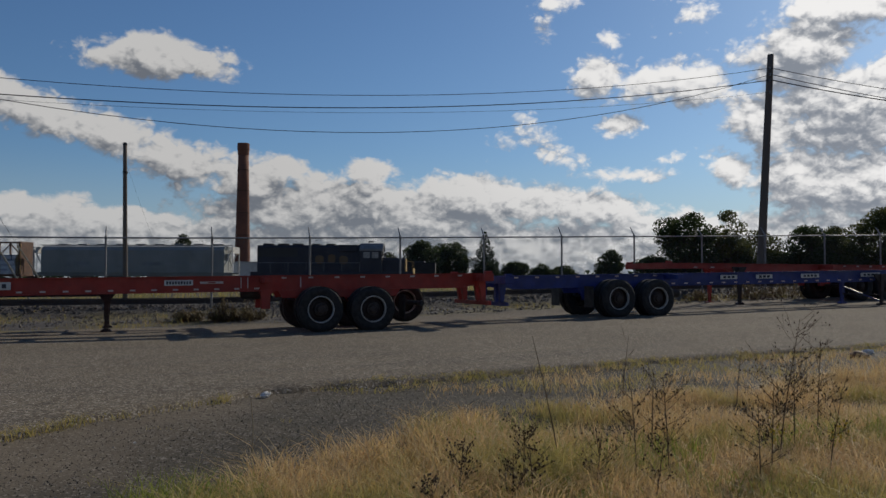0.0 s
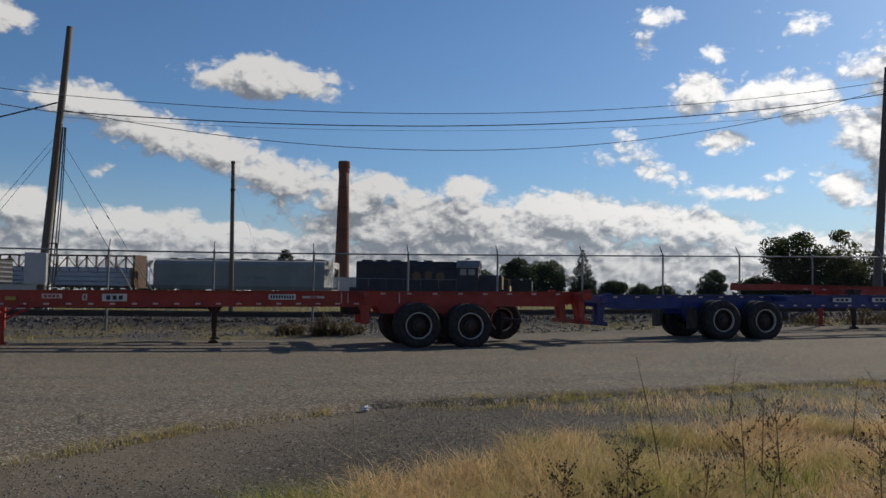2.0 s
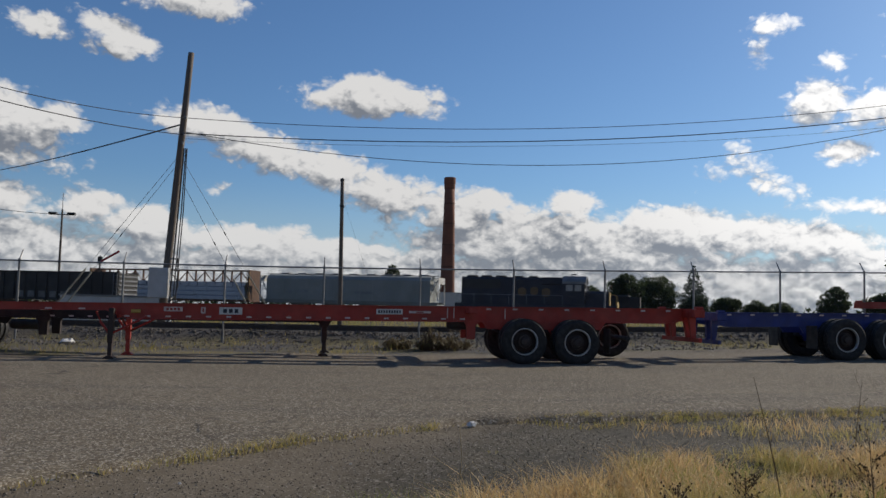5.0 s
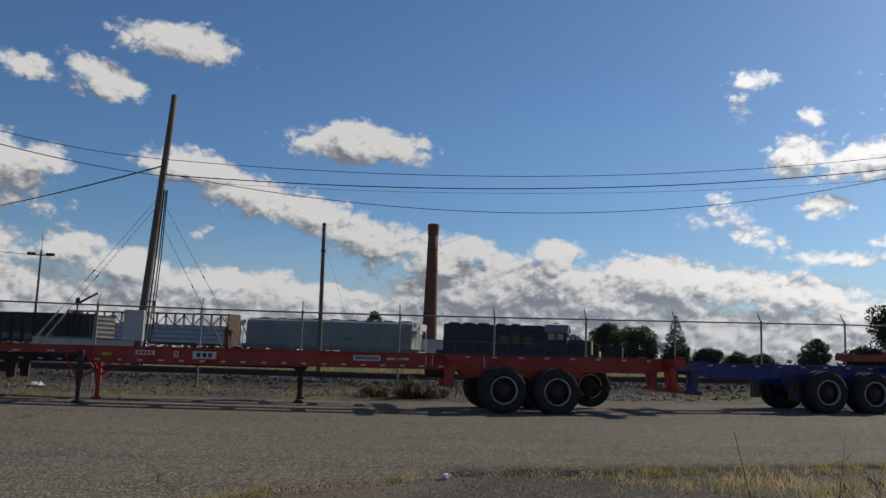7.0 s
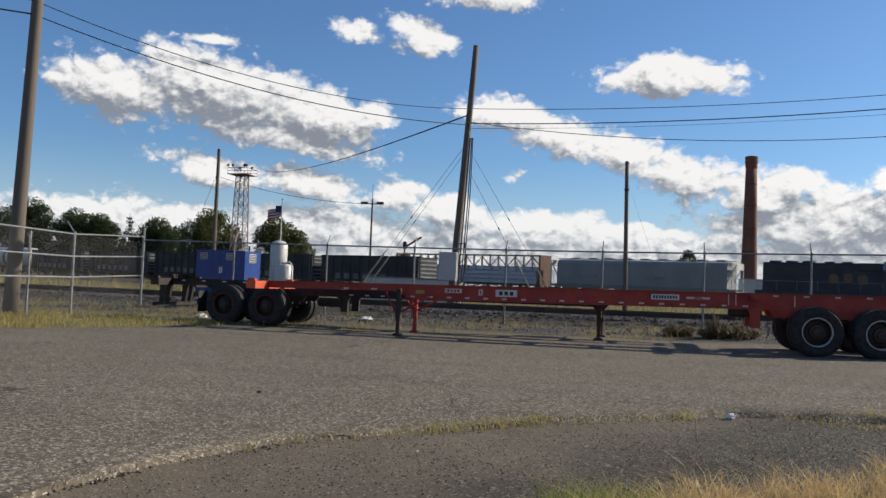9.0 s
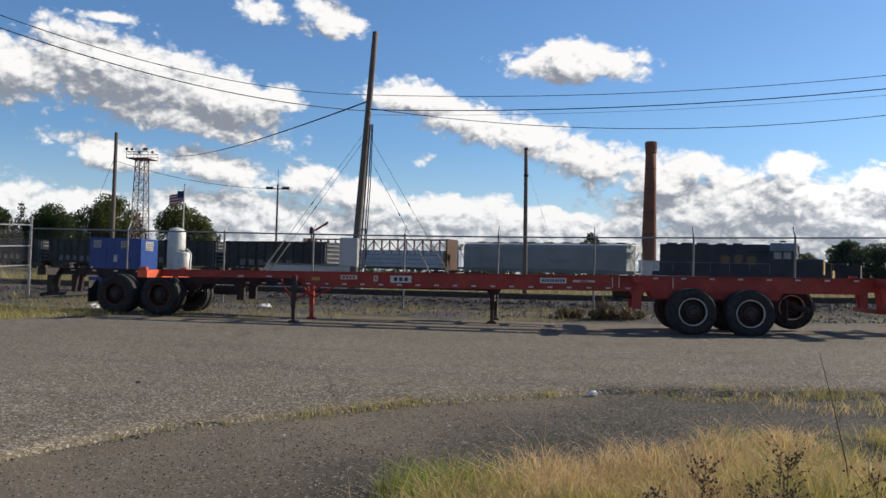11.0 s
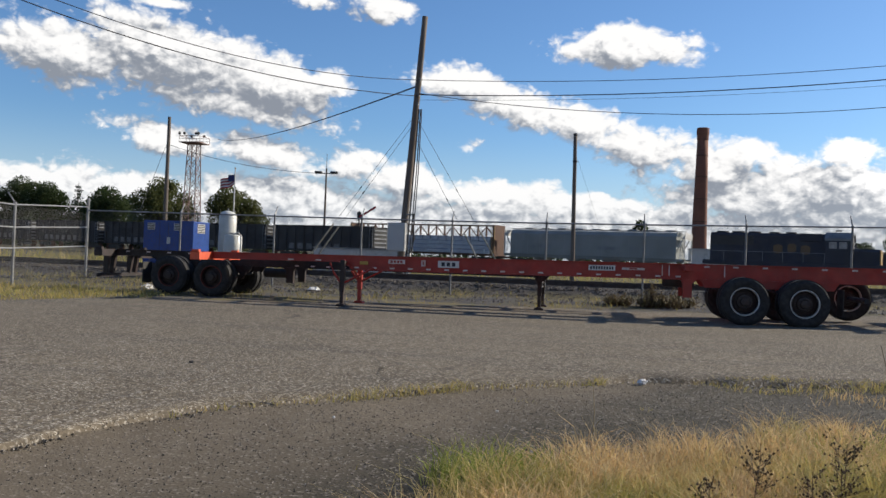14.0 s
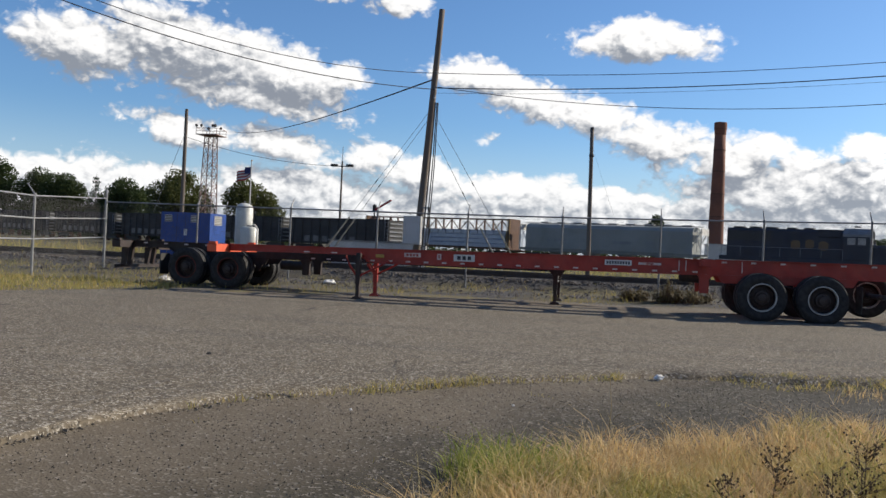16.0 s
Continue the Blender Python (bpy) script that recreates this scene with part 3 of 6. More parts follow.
def hub_mesh():
    g = Mesh().lathe([(0.03, 0.275), (-0.06, 0.271), (-0.07, 0.262), (0.01, 0.24), (-0.02, 0.17), (-0.075, 0.15), (-0.085, 0.10), (-0.13, 0.085), (-0.14, 0.0)], 28)
    for k in range(10):
        a = 2 * math.pi * k / 10
        g.lathe([(-0.09, 0.0), (-0.09, 0.018), (-0.05, 0.018)], 6, centre=(0.125 * math.cos(a), 0, 0.125 * math.sin(a)))
    return g


TYRE = tyre_mesh().data("tyre", M["tyre"], True)
HUB = hub_mesh().data("hub", M["hub"])
RIMS = {k: rim_ring().data("rim", M[k], True) for k in ("rim", "rim_red", "black")}


def wheel(parent, x, y, z, side, rim="rim"):
    w = new("wheel", TYRE)
    w.parent = parent
    w.matrix_basis = pose(x, y, z, 0, random.uniform(0, 90), 0 if side < 0 else 180)
    for n, d in (("rim", RIMS[rim]), ("hub", HUB)):
        o = new(n, d)
        o.parent = w
    return w


def side_beam(length, neck, y0, deep, thin, tail):
    """One I-beam: deep under the deck, thin along the gooseneck."""
    g = Mesh()
    t = 0.0
    y1 = y0 + 0.02
    a = length - neck
    web = [(0, t - 0.02), (0, t - deep * tail), (1.3 if tail < 0.6 else 0.3, t - deep * tail), (1.6 if tail < 0.6 else 0.5, t - deep + 0.02), (a - 0.5, t - deep + 0.02), (a, t - thin + 0.02), (length, t - thin + 0.02), (length, t - 0.02)]
    g.prism(web, y0 + 0.05, y1 + 0.05)
    g.box(0, length, y0 - 0.01, y0 + 0.13, t - 0.02, t)
    low = [(0, t - deep * tail), (1.3 if tail < 0.6 else 0.3, t - deep * tail), (1.6 if tail < 0.6 else 0.5, t - deep + 0.02), (a - 0.5, t - deep + 0.02), (a, t - thin + 0.02), (length, t - thin + 0.02)]
    g.prism(low + [(x, z - 0.02) for x, z in reversed(low)], y0 - 0.01, y0 + 0.13)
    return g


def leg(parent, x, y, top, foot, mat, braced, brace_mat):
    """One landing leg: outer tube, inner tube with a foot, gusset at the top and, if braced, a V of struts."""
    g = Mesh()
    g.box(x - 0.055, x + 0.055, y - 0.055, y + 0.055, foot + 0.35, top, 0.012)
    part("leg", g, mat, parent)
    h = Mesh()
    h.box(x - 0.042, x + 0.042, y - 0.042, y + 0.042, foot + 0.03, foot + 0.40, 0.01)
    h.prism([(x - 0.13, foot), (x + 0.13, foot), (x + 0.11, foot + 0.035), (x + 0.05, foot + 0.07), (x - 0.05, foot + 0.07), (x - 0.11, foot + 0.035)], y - 0.1, y + 0.1)
    part("landing_foot", h, mat, parent)
    if braced:
        part("brace", Mesh().tube([(x + 0.32, y, top - 0.08), (x + 0.22, y, top - 0.30), (x - 0.02, y, top - 0.62)], 0.028, 6), brace_mat, parent)
        part("brace", Mesh().tube([(x - 0.75, y, top - 0.16), (x - 0.02, y, top - 0.55)], 0.026, 6), brace_mat, parent)
    else:
        part("gusset", Mesh().prism([(x - 0.30, top), (x + 0.30, top), (x + 0.24, top - 0.12), (x + 0.07, top - 0.34), (x - 0.07, top - 0.34), (x - 0.24, top - 0.12)], y - 0.02, y + 0.02), mat, parent)


def chassis(m, length, neck, deck, axles, legs, mats, label, lifted=None, marks=True, slope=0.0, road_side=-1, neck_struts=False, tail=0.8):
    """A skeletal container chassis. Its rear end is at x = 0, its nose at x = length; deck is the height of its beams' top.
    Wheels and feet stand on the ground; the frame tilts by slope (rise per metre)."""
    paint, nose_paint, rim = mats
    t = thing("container_chassis", m, label, "trailer", "parked container chassis")
    frame_m = pose(0, 0, deck, 0, -math.degrees(math.atan(slope)), 0)
    deep, thin = 0.36, 0.17
    for s in (-1, 1):
        b = side_beam(length, neck, -0.53 if s < 0 else 0.41, deep, thin, tail)
        part("side_beam", b, paint, t, at=frame_m)
    # crossmembers
    x = 0.9
    while x < length - neck:
        part("crossmember", Mesh().box(x - 0.04, x + 0.04, -0.46, 0.46, -0.24, -0.10), paint, t, at=frame_m)
        x += 1.5
    x = length - neck + 0.5
    while x < length - 0.4:
        part("crossmember", Mesh().box(x - 0.04, x + 0.04, -0.46, 0.46, -0.14, -0.04), paint, t, at=frame_m)
        x += 1.1
    # bolsters at both ends, with corner locks
    for name, bx, mt in (("rear_bolster", 0.1, paint), ("front_bolster", length - 0.12, nose_paint)):
        g = Mesh().box(bx - 0.12, bx + 0.12, -1.2, 1.2, -0.20, -0.012, 0.015)
        for y in (-1.13, 1.13):
            g.box(bx - 0.09, bx + 0.09, y - 0.06, y + 0.06, -0.012, 0.05, 0.015)
        part(name, g, mt, t, at=frame_m)
    # mid bolster and hanging bracket
    part("bolster", Mesh().box(5.3, 5.48, -1.15, 1.15, -0.16, -0.03, 0.012), paint, t, at=frame_m)
    for y in (-0.5, 0.44):
        part("bracket", Mesh().prism([(5.16, -0.36), (5.50, -0.36), (5.46, -0.44), (5.45, -0.76), (5.26, -0.76), (5.25, -0.44)], y - 0.03, y + 0.09), paint, t, at=frame_m)
    # bogie
    a0, a1 = axles[0], axles[-1]
    for y in (-0.52, 0.46):
        g = Mesh().prism([(a0 - 0.85, -deep), (a1 + 0.85, -deep), (a1 + 0.75, -deep - 0.16), (a0 - 0.75, -deep - 0.16)], y, y + 0.06)
        for ax in axles:
            g.prism([(ax - 0.30, -deep - 0.14), (ax + 0.30, -deep - 0.14), (ax + 0.16, -0.74), (ax - 0.16, -0.74)], y - 0.02, y + 0.08)
        part("hanger", g, paint, t, at=frame_m)
        for ax in axles:
            sp = [(ax - 0.45 + 0.09 * i, y + 0.03, -deep - 0.20 - 0.10 * (1 - ((i - 5) / 5) ** 2)) for i in range(11)]
            part("leaf_spring", Mesh().tube(sp, 0.035, 6), M["black"], t, at=frame_m)
    for ax in axles:
        gz = 0.52
        part("axle", Mesh().tube([(ax, -1.05, gz), (ax, 1.05, gz)], 0.065, 10), M["black"], t)
        for s in (-1, 1):
            wheel(t, ax, s * 1.11, gz, s, rim)
            wheel(t, ax, s * 0.79, gz, s, "black")
    if lifted:
        gz = 0.62
        part("axle", Mesh().tube([(lifted, -1.0, gz), (lifted, 0.45, gz)], 0.06, 10), M["black"], t)
        s = lifted_side
        wheel(t, lifted, s * 1.02, gz, -s, rim)
    # under-run guard at the rear
    g = Mesh().box(0.02, 0.10, -1.12, 1.12, -0.78, -0.68, 0.012)
    part("rear_bumper", g, paint, t, at=frame_m)
    for y in (-0.75, -0.45, 0.45, 0.75):
        part("bumper_post", Mesh().prism([(0.02, -0.2), (0.2, -0.2), (0.12, -0.7), (0.02, -0.7)], y - 0.05, y + 0.05), paint, t, at=frame_m)
    # landing gear
    for lx in legs:
        at = m @ Vector((lx, 0, 0))
        foot = lie(at.x, at.y) + 0.03 - m.translation.z
        for y in (-0.78, 0.78):
            leg(t, lx, y, deck - 0.12 + slope * lx, foot, paint if y * road_side < 0 else M["dark_frame"], neck_struts, paint)
        part("cross_shaft", Mesh().tube([(lx, -0.78, deck - 0.55), (lx, 0.78, deck - 0.55)], 0.025, 6), M["black"], t)
        part("cross_brace", Mesh().tube([(lx, -0.74, deck - 0.75), (lx, 0.74, deck - 0.3)], 0.025, 6), paint, t)
    # mud guards and flaps, air tank
    for y in (-1.18, 0.7):
        part("mud_flap", Mesh().box(a0 - 0.78, a0 - 0.765, y, y + 0.48, 0.28, 0.85), M["black"], t)
    part("air_tank", Mesh().lathe([(-0.35, 0.0), (-0.35, 0.09), (-0.31, 0.125), (0.31, 0.125), (0.35, 0.09), (0.35, 0.0)], 16, "x", (a1 + 1.3, 0.15, deck - 0.5)), M["black"], t)
    # tape along the lower edge and panels on the web
    if marks:
        for side, yy in ((-1, -0.545), (1, 0.545)):
            x = 0.6
            while x < length - neck - 0.4:
                on_top = x < 5.0
                z = -0.075 if on_top else -deep + 0.05
                part("reflector", Mesh().box(x - 0.055, x + 0.055, yy - 0.004, yy + 0.004, z, z + 0.035), M["reflector"], t, at=frame_m)
                x += 0.62 if on_top else 0.44
            for x in (length - neck + 0.5, length - neck + 1.2):
                part("reflector", Mesh().box(x - 0.07, x + 0.07, yy - 0.004, yy + 0.004, -thin + 0.02, -thin + 0.05), M["reflector"], t, at=frame_m)
    return t, frame_m, deep


def panel(t, fm, x0, x1, z0, z1, y, bars, mat="plate", ink="ink"):
    """A small plate on the side of a beam with unreadable writing as bars."""
    p = part("plate", Mesh().box(x0, x1, y - 0.006, y + 0.006, z0, z1), M[mat], t, at=fm)
    w = (x1 - x0) / (bars + 1)
    for i in range(bars):
        c = x0 + w * (i + 1)
        part("lettering", Mesh().box(c - w * 0.33, c + w * 0.33, y - 0.010, y + 0.010, z0 + (z1 - z0) * 0.22, z1 - (z1 - z0) * 0.22), M[ink], p)


lifted_side = -1
red_len, red_neck = 17.0, 3.5
red, fm, deep = chassis(pose(6.35, 16.33, lie(3, 15.2) + 0.0, 0, 0, 180), red_len, red_neck, 1.36, [3.0, 4.22], [13.3], (M["red"], M["sunlit_red"], "rim"),
                        "long faded red steel container chassis parked on the road", lifted=1.55, slope=-0.0145, road_side=1, neck_struts=True)
# the side towards the road is local +y after the half turn
panel(red, fm, 6.95, 7.55, -0.20, -0.08, 0.56, 9)
panel(red, fm, 10.55, 11.05, -0.24, -0.08, 0.56, 3)
panel(red, fm, 11.85, 12.25, -0.18, -0.08, 0.56, 4, "reflector", "red")
panel(red, fm, 11.35, 11.45, -0.22, -0.08, 0.56, 1, "reflector", "red")
panel(red, fm, 6.3, 6.8, -0.17, -0.12, 0.56, 1, "reflector", "red")
part("stripe", Mesh().box(5.75, 5.77, 0.553, 0.563, -0.28, -0.04), M["reflector"], red, at=fm)
part("stripe", Mesh().box(5.9, 5.92, 0.553, 0.563, -0.28, -0.04), M["reflector"], red, at=fm)
part("stripe", Mesh().box(4.55, 4.57, 0.553, 0.563, -0.28, -0.04), M["reflector"], red, at=fm)
part("marker_lamp", Mesh().box(12.75, 12.95, 0.553, 0.575, -0.22, -0.14, 0.01), M["yellow"], red, at=fm)

dark, fm2, _ = chassis(pose(-14.5, 18.45, lie(-12, 17.3), 0, 0, 0), 16.0, 3.4, 1.16, [2.2, 3.42], [12.1], (M["dark_frame"], M["dark_frame"], "rim_red"),
                       "dark brown container chassis parked behind the red one", slope=0.006, tail=0.45)
blue, fm3, _ = chassis(pose(7.1, 17.2, lie(11, 16.1), 0, 0, 0), 17.0, 3.4, 1.12, [3.35, 4.6], [13.2], (M["blue"], M["blue"], "rim"),
                       "dark blue container chassis parked behind the red one", slope=0.017)
for a, b, n in ((8.5, 9.1, 3), (10.2, 10.9, 4), (12.6, 13.4, 4), (7.2, 7.8, 3)):
    panel(blue, fm3, a, b, -0.20, -0.08, -0.56, n)
chassis(pose(26.6, 20.3, lie(23, 20.3), 0, 0, 180), 12.4, 2.8, 1.28, [3.0, 4.22], [9.2], (M["red"], M["red"], "black"),
        "faded red container chassis standing behind the blue one", road_side=1)


# ---- fence ----
FENCE_Y = 22.58
def fence_top(x):
    return 2.46 + 0.0125 * (x + 3 + math.sqrt((x + 3) ** 2 + 40)) - 0.07


def link_mesh(p, q, z0, z1, parent):
    """Woven wire between two posts: two families of thin slanting wires."""
    g = Mesh()
    p, q = Vector((*p, 0)), Vector((*q, 0))
    n = (q - p).length
    d = (q - p).normalized()
    h, r = z1 - z0, 0.002
    side = Vector((-d.y, d.x, 0)) * r
    up = Vector((0, 0, r * 1.4))
    pitch = 0.075
    for fam in (1, -1):
        k = -int(h / pitch) - 1
        while k * pitch < n:
            a, b = k * pitch, k * pitch + h
            s0, s1 = max(a, 0), min(b, n)
            if s1 - s0 > 0.02:
                za, zb = (z0 + s0 - a, z0 + s1 - a) if fam > 0 else (z1 - (s0 - a), z1 - (s1 - a))
                u, w = p + d * s0 + Vector((0, 0, za)), p + d * s1 + Vector((0, 0, zb))
                o = side * fam
                g.add([u - up + o, u + up + o, w + up + o, w - up + o], [(0, 1, 2, 3)])
            k += 1
    return part("wire_mesh", g, M["mesh_wire"], parent)


def fence_post(parent, x, y, base, top, arm=True, r=0.033, lean=(0, 1)):
    g = Mesh().tube([(x, y, base - 0.15), (x, y, top)], r, 10)
    g.lathe([(0, 0.0), (0.03, r * 0.7), (0.0, r * 1.25), (-0.04, r * 1.25)], 10, "z", (x, y, top + 0.02))
    p = part("fence_post", g, M["galv"], parent)
    if arm:
        part("barb_arm", Mesh().tube([(x, y, top), (x + 0.24 * lean[0], y + 0.24 * lean[1], top + 0.32)], [0.024, 0.016], 6), M["galv"], p)


def build_fence():
    t = thing("fence", pose(0, 0, 0), "galvanised chain-link fence with barbed arms along the railway", "fence", kind="structure")
    xs = [-18.2] + [3.4 + 2.97 * k + (-0.35 if k == -6 else 0) for k in range(-6, 22)]
    tops = {x: fence_top(x) for x in xs}
    for x in xs:
        fence_post(t, x, FENCE_Y, lie(x, FENCE_Y), tops[x] + (0.35 if x == -18.2 else 0), x != -18.2, 0.045 if x == -18.2 else 0.032)
    for a, b in zip(xs, xs[1:]):
        part("top_rail", Mesh().tube([(a, FENCE_Y, tops[a] - 0.02), (b, FENCE_Y, tops[b] - 0.02)], 0.024, 8), M["galv"], t)
        link_mesh((a, FENCE_Y - 0.04), (b, FENCE_Y - 0.04), lie((a + b) / 2, FENCE_Y) + 0.05, min(tops[a], tops[b]) - 0.02, t)
    # return of the fence towards the road, with rails
    turn = [(-18.2, 22.58), (-17.1, 17.4), (-16.2, 13.0), (-19.5, 9.5)]
    for i, (x, y) in enumerate(turn[1:]):
        fence_post(t, x, y, lie(x, y), 2.30, True, 0.04, (-1, 0))
    for (a, b), (c, d) in zip(turn, turn[1:]):
        za = 2.50 if (a, b) == turn[0] else 2.27
        for f in (1.0, 0.72, 0.46):
            part("rail", Mesh().tube([(a, b, za * f), (c, d, 2.27 * f)], 0.022, 8), M["galv"], t)
        link_mesh((a, b), (c, d), 0.06, 2.28, t)


build_fence()


# ---- near railway track ----
def build_track():
    t = thing("railway_track", pose(0, 0, 0), "rusty railway track on a gravel bed behind the fence", "track", kind="structure")
    tie = Mesh().box(-0.11, 0.11, -1.25, 1.25, -0.1, 0.07, 0.01).data("tie", M["tie"])
    x = -46.0
    while x < 70:
        o = new("tie", tie)
        o.parent = t
        o.matrix_basis = pose(x, 25.0 + random.uniform(-0.05, 0.05), lie(x, 25.2) - 0.06, 0, 0, random.uniform(-1.5, 1.5))
        x += 0.58
    for y in (24.28, 25.72):
        ring = [(-0.07, 0), (0.07, 0), (0.02, 0.03), (0.02, 0.12), (0.036, 0.13), (0.036, 0.165), (-0.036, 0.165), (-0.036, 0.13), (-0.02, 0.12), (-0.02, 0.03)]
        x = -46.0
        while x < 70:
            z0, z1 = lie(x, 25.2) + 0.03, lie(x + 11.6, 25.2) + 0.03
            part("rail", Mesh().prism_x(ring, 0, 11.58), M["rail"], t, at=pose(x, y, z0, 0, -math.degrees(math.atan2(z1 - z0, 11.6)), 0))
            x += 11.6


build_track()


# ---- poles and cables ----
def hang(a, b, sag, n=28):
    a, b = Vector(a), Vector(b)
    return [a + (b - a) * (i / n) - Vector((0, 0, 4 * sag * (i / n) * (1 - i / n))) for i in range(n + 1)]


def cable(name, a, b, sag, r, mat="wire", label="black overhead cable between wooden poles"):
    ob = part(name, Mesh().tube(hang(a, b, sag), r, 6), M[mat])
    return tagged(ob, label, "cable", "overhead cables")


def wooden_pole(base, top, r0, r1, label):
    b, t = Vector(base), Vector(top)
    ob = thing("utility_pole", pose(0, 0, 0), label, "pole", "wooden utility poles")
    part("pole", Mesh().tube([b + (t - b) * (i / 8) for i in range(9)], [r0 + (r1 - r0) * i / 8 for i in range(9)], 14), M["pole"], ob, smooth=True)
    return ob


PY = 28.5
main = wooden_pole((-8.55, PY, 0.1), (-7.9, PY, 10.66), 0.155, 0.11, "tall leaning weathered wooden utility pole with a grey box")
box = part("meter_box", Mesh().box(-8.93, -8.25, PY - 0.55, PY - 0.17, 1.42, 2.52, 0.02), M["grey_box"], main, "pale grey steel cabinet")
part("cabinet_door", Mesh().box(-8.88, -8.30, PY - 0.562, PY - 0.551, 1.48, 2.46), M["grey_box"], box)
# added paler sheet that paints the sunlit brightness onto the cabinet's right side
part("sunlit_side_sheet", Mesh().box(-8.246, -8.236, PY - 0.52, PY - 0.2, 1.48, 2.46), M["plate"], box)
for z in (1.6, 2.3):
    part("mounting_bracket", Mesh().box(-8.7, -8.2, PY - 0.2, PY - 0.1, z, z + 0.06), M["galv"], main)
for dx, r in ((0.22, 0.03), (0.34, 0.022), (0.42, 0.02)):
    pts = [(-8.5 + dx, PY - 0.12, 0.15), (-8.42 + dx, PY - 0.12, 2.2), (-8.28 + dx * 0.9, PY - 0.1, 4.6), (-8.1 + dx * 0.55, PY - 0.1, 7.0)]
    part("conduit", Mesh().tube(pts, r, 8), M["black"], main)
part("conduit", Mesh().tube([(-8.0, PY - 0.2, 2.9), (-7.95, PY - 0.2, 1.9), (-8.05, PY - 0.25, 1.4), (-8.25, PY - 0.3, 1.3)], 0.025, 8), M["black"], main)
for z in (8.15, 7.55, 7.2):
    part("insulator", Mesh().lathe([(-0.06, 0.0), (-0.06, 0.05), (0.0, 0.035), (0.06, 0.05), (0.06, 0.0)], 10, "z", (-7.96 - (8.2 - z) * 0.06, PY - 0.17, z)), M["galv"], main)
part("pole_step", Mesh().box(-8.32, -8.0, PY - 0.12, PY - 0.06, 2.85, 2.9), M["galv"], main)

right = wooden_pole((26.1, PY, 0.4), (26.94, PY, 12.12), 0.21, 0.15, "tall dark wooden utility pole carrying four cables")
for z in (11.4, 11.1, 10.83, 10.25):
    part("insulator", Mesh().lathe([(-0.06, 0.0), (-0.06, 0.05), (0.0, 0.035), (0.06, 0.05), (0.06, 0.0)], 10, "z", (26.72, PY - 0.18, z)), M["galv"], right)
thin = wooden_pole((-2.0, 38, 0.1), (-2.11, 38, 7.52), 0.115, 0.09, "slender dark pole standing in the rail yard")
part("pole_cap", Mesh().lathe([(-0.1, 0.1), (0.0, 0.1), (0.06, 0.0)], 10, "z", (-2.11, 38, 7.56)), M["black"], thin)
part("collar", Mesh().lathe([(-0.06, 0.09), (-0.05, 0.12), (0.05, 0.12), (0.06, 0.09)], 10, "z", (-2.08, 38, 6.2)), M["black"], thin)
near_left = wooden_pole((-17.9, 16.0, -0.1), (-17.6, 16.0, 9.6), 0.2, 0.14, "weathered wooden utility pole beside the gate")
far_right = wooden_pole((61, 27.5, 0.5), (61.5, 27.5, 12.8), 0.2, 0.14, "wooden utility pole further along the line")

for za, zb, sag, r in ((8.13, 11.41, 1.04, 0.012), (7.55, 10.83, 0.95, 0.019), (7.35, 10.25, 0.78, 0.006), (7.6, 11.1, 2.1, 0.013)):
    cable("cable", (-7.98, PY - 0.2, za), (26.75, PY - 0.2, zb), sag, r)
for zb, ze, r in ((11.41, 12.3, 0.016), (10.83, 11.7, 0.026), (11.1, 11.2, 0.018)):
    cable("cable", (26.75, PY - 0.2, zb), (61.3, 27.4, ze), 1.0, r)
cable("cable", (-7.98, PY - 0.2, 8.13), (-17.68, 15.9, 8.51), 0.73, 0.013)
cable("cable", (-8.02, PY - 0.2, 7.5), (-17.68, 15.9, 8.13), 0.6, 0.016)
cable("cable", (-17.68, 15.9, 8.51), (-40, -14, 9.5), 0.8, 0.016)
cable("cable", (-17.68, 15.9, 8.13), (-40, -14, 9.1), 0.9, 0.022)
wooden_pole((-40.3, -14, -0.1), (-40, -14, 10.2), 0.2, 0.14, "wooden utility pole further along the road")
cable("cable", (-7.98, PY + 0.1, 8.0), (-64.1, 130, 19.5), 0.9, 0.03, label="black cable hanging from the pole to the light tower")
cable("cable", (-2.05, 38, 6.6), (0.3, 38.4, 0.1), 0.05, 0.004, "guy", "thin stay wire of the slender pole")

for top, foot in (((-8.2, PY, 6.7), (-12.9, PY + 0.3, 0.3)), ((-8.25, PY, 6.35), (-12.4, PY - 0.2, 0.3)), ((-8.1, PY, 6.7), (-4.2, PY + 0.3, 0.3)), ((-8.15, PY, 6.0), (-4.9, PY - 0.2, 0.3))):
    a, b = Vector(top), Vector(foot)
    gw = thing("guy_wire", pose(0, 0, 0), "steel guy wire with a pale sleeve staying the pole", "guy wire", "guy wires")
    part("strand", Mesh().tube([a, b], 0.008, 5), M["guy"], gw)
    part("sleeve", Mesh().tube([b + (a - b) * 0.02, b + (a - b) * 0.33], 0.032, 6), M["pale_sleeve"], gw)
    part("strain_insulator", Mesh().tube([b + (a - b) * 0.55, b + (a - b) * 0.57], 0.022, 6), M["black"], gw)


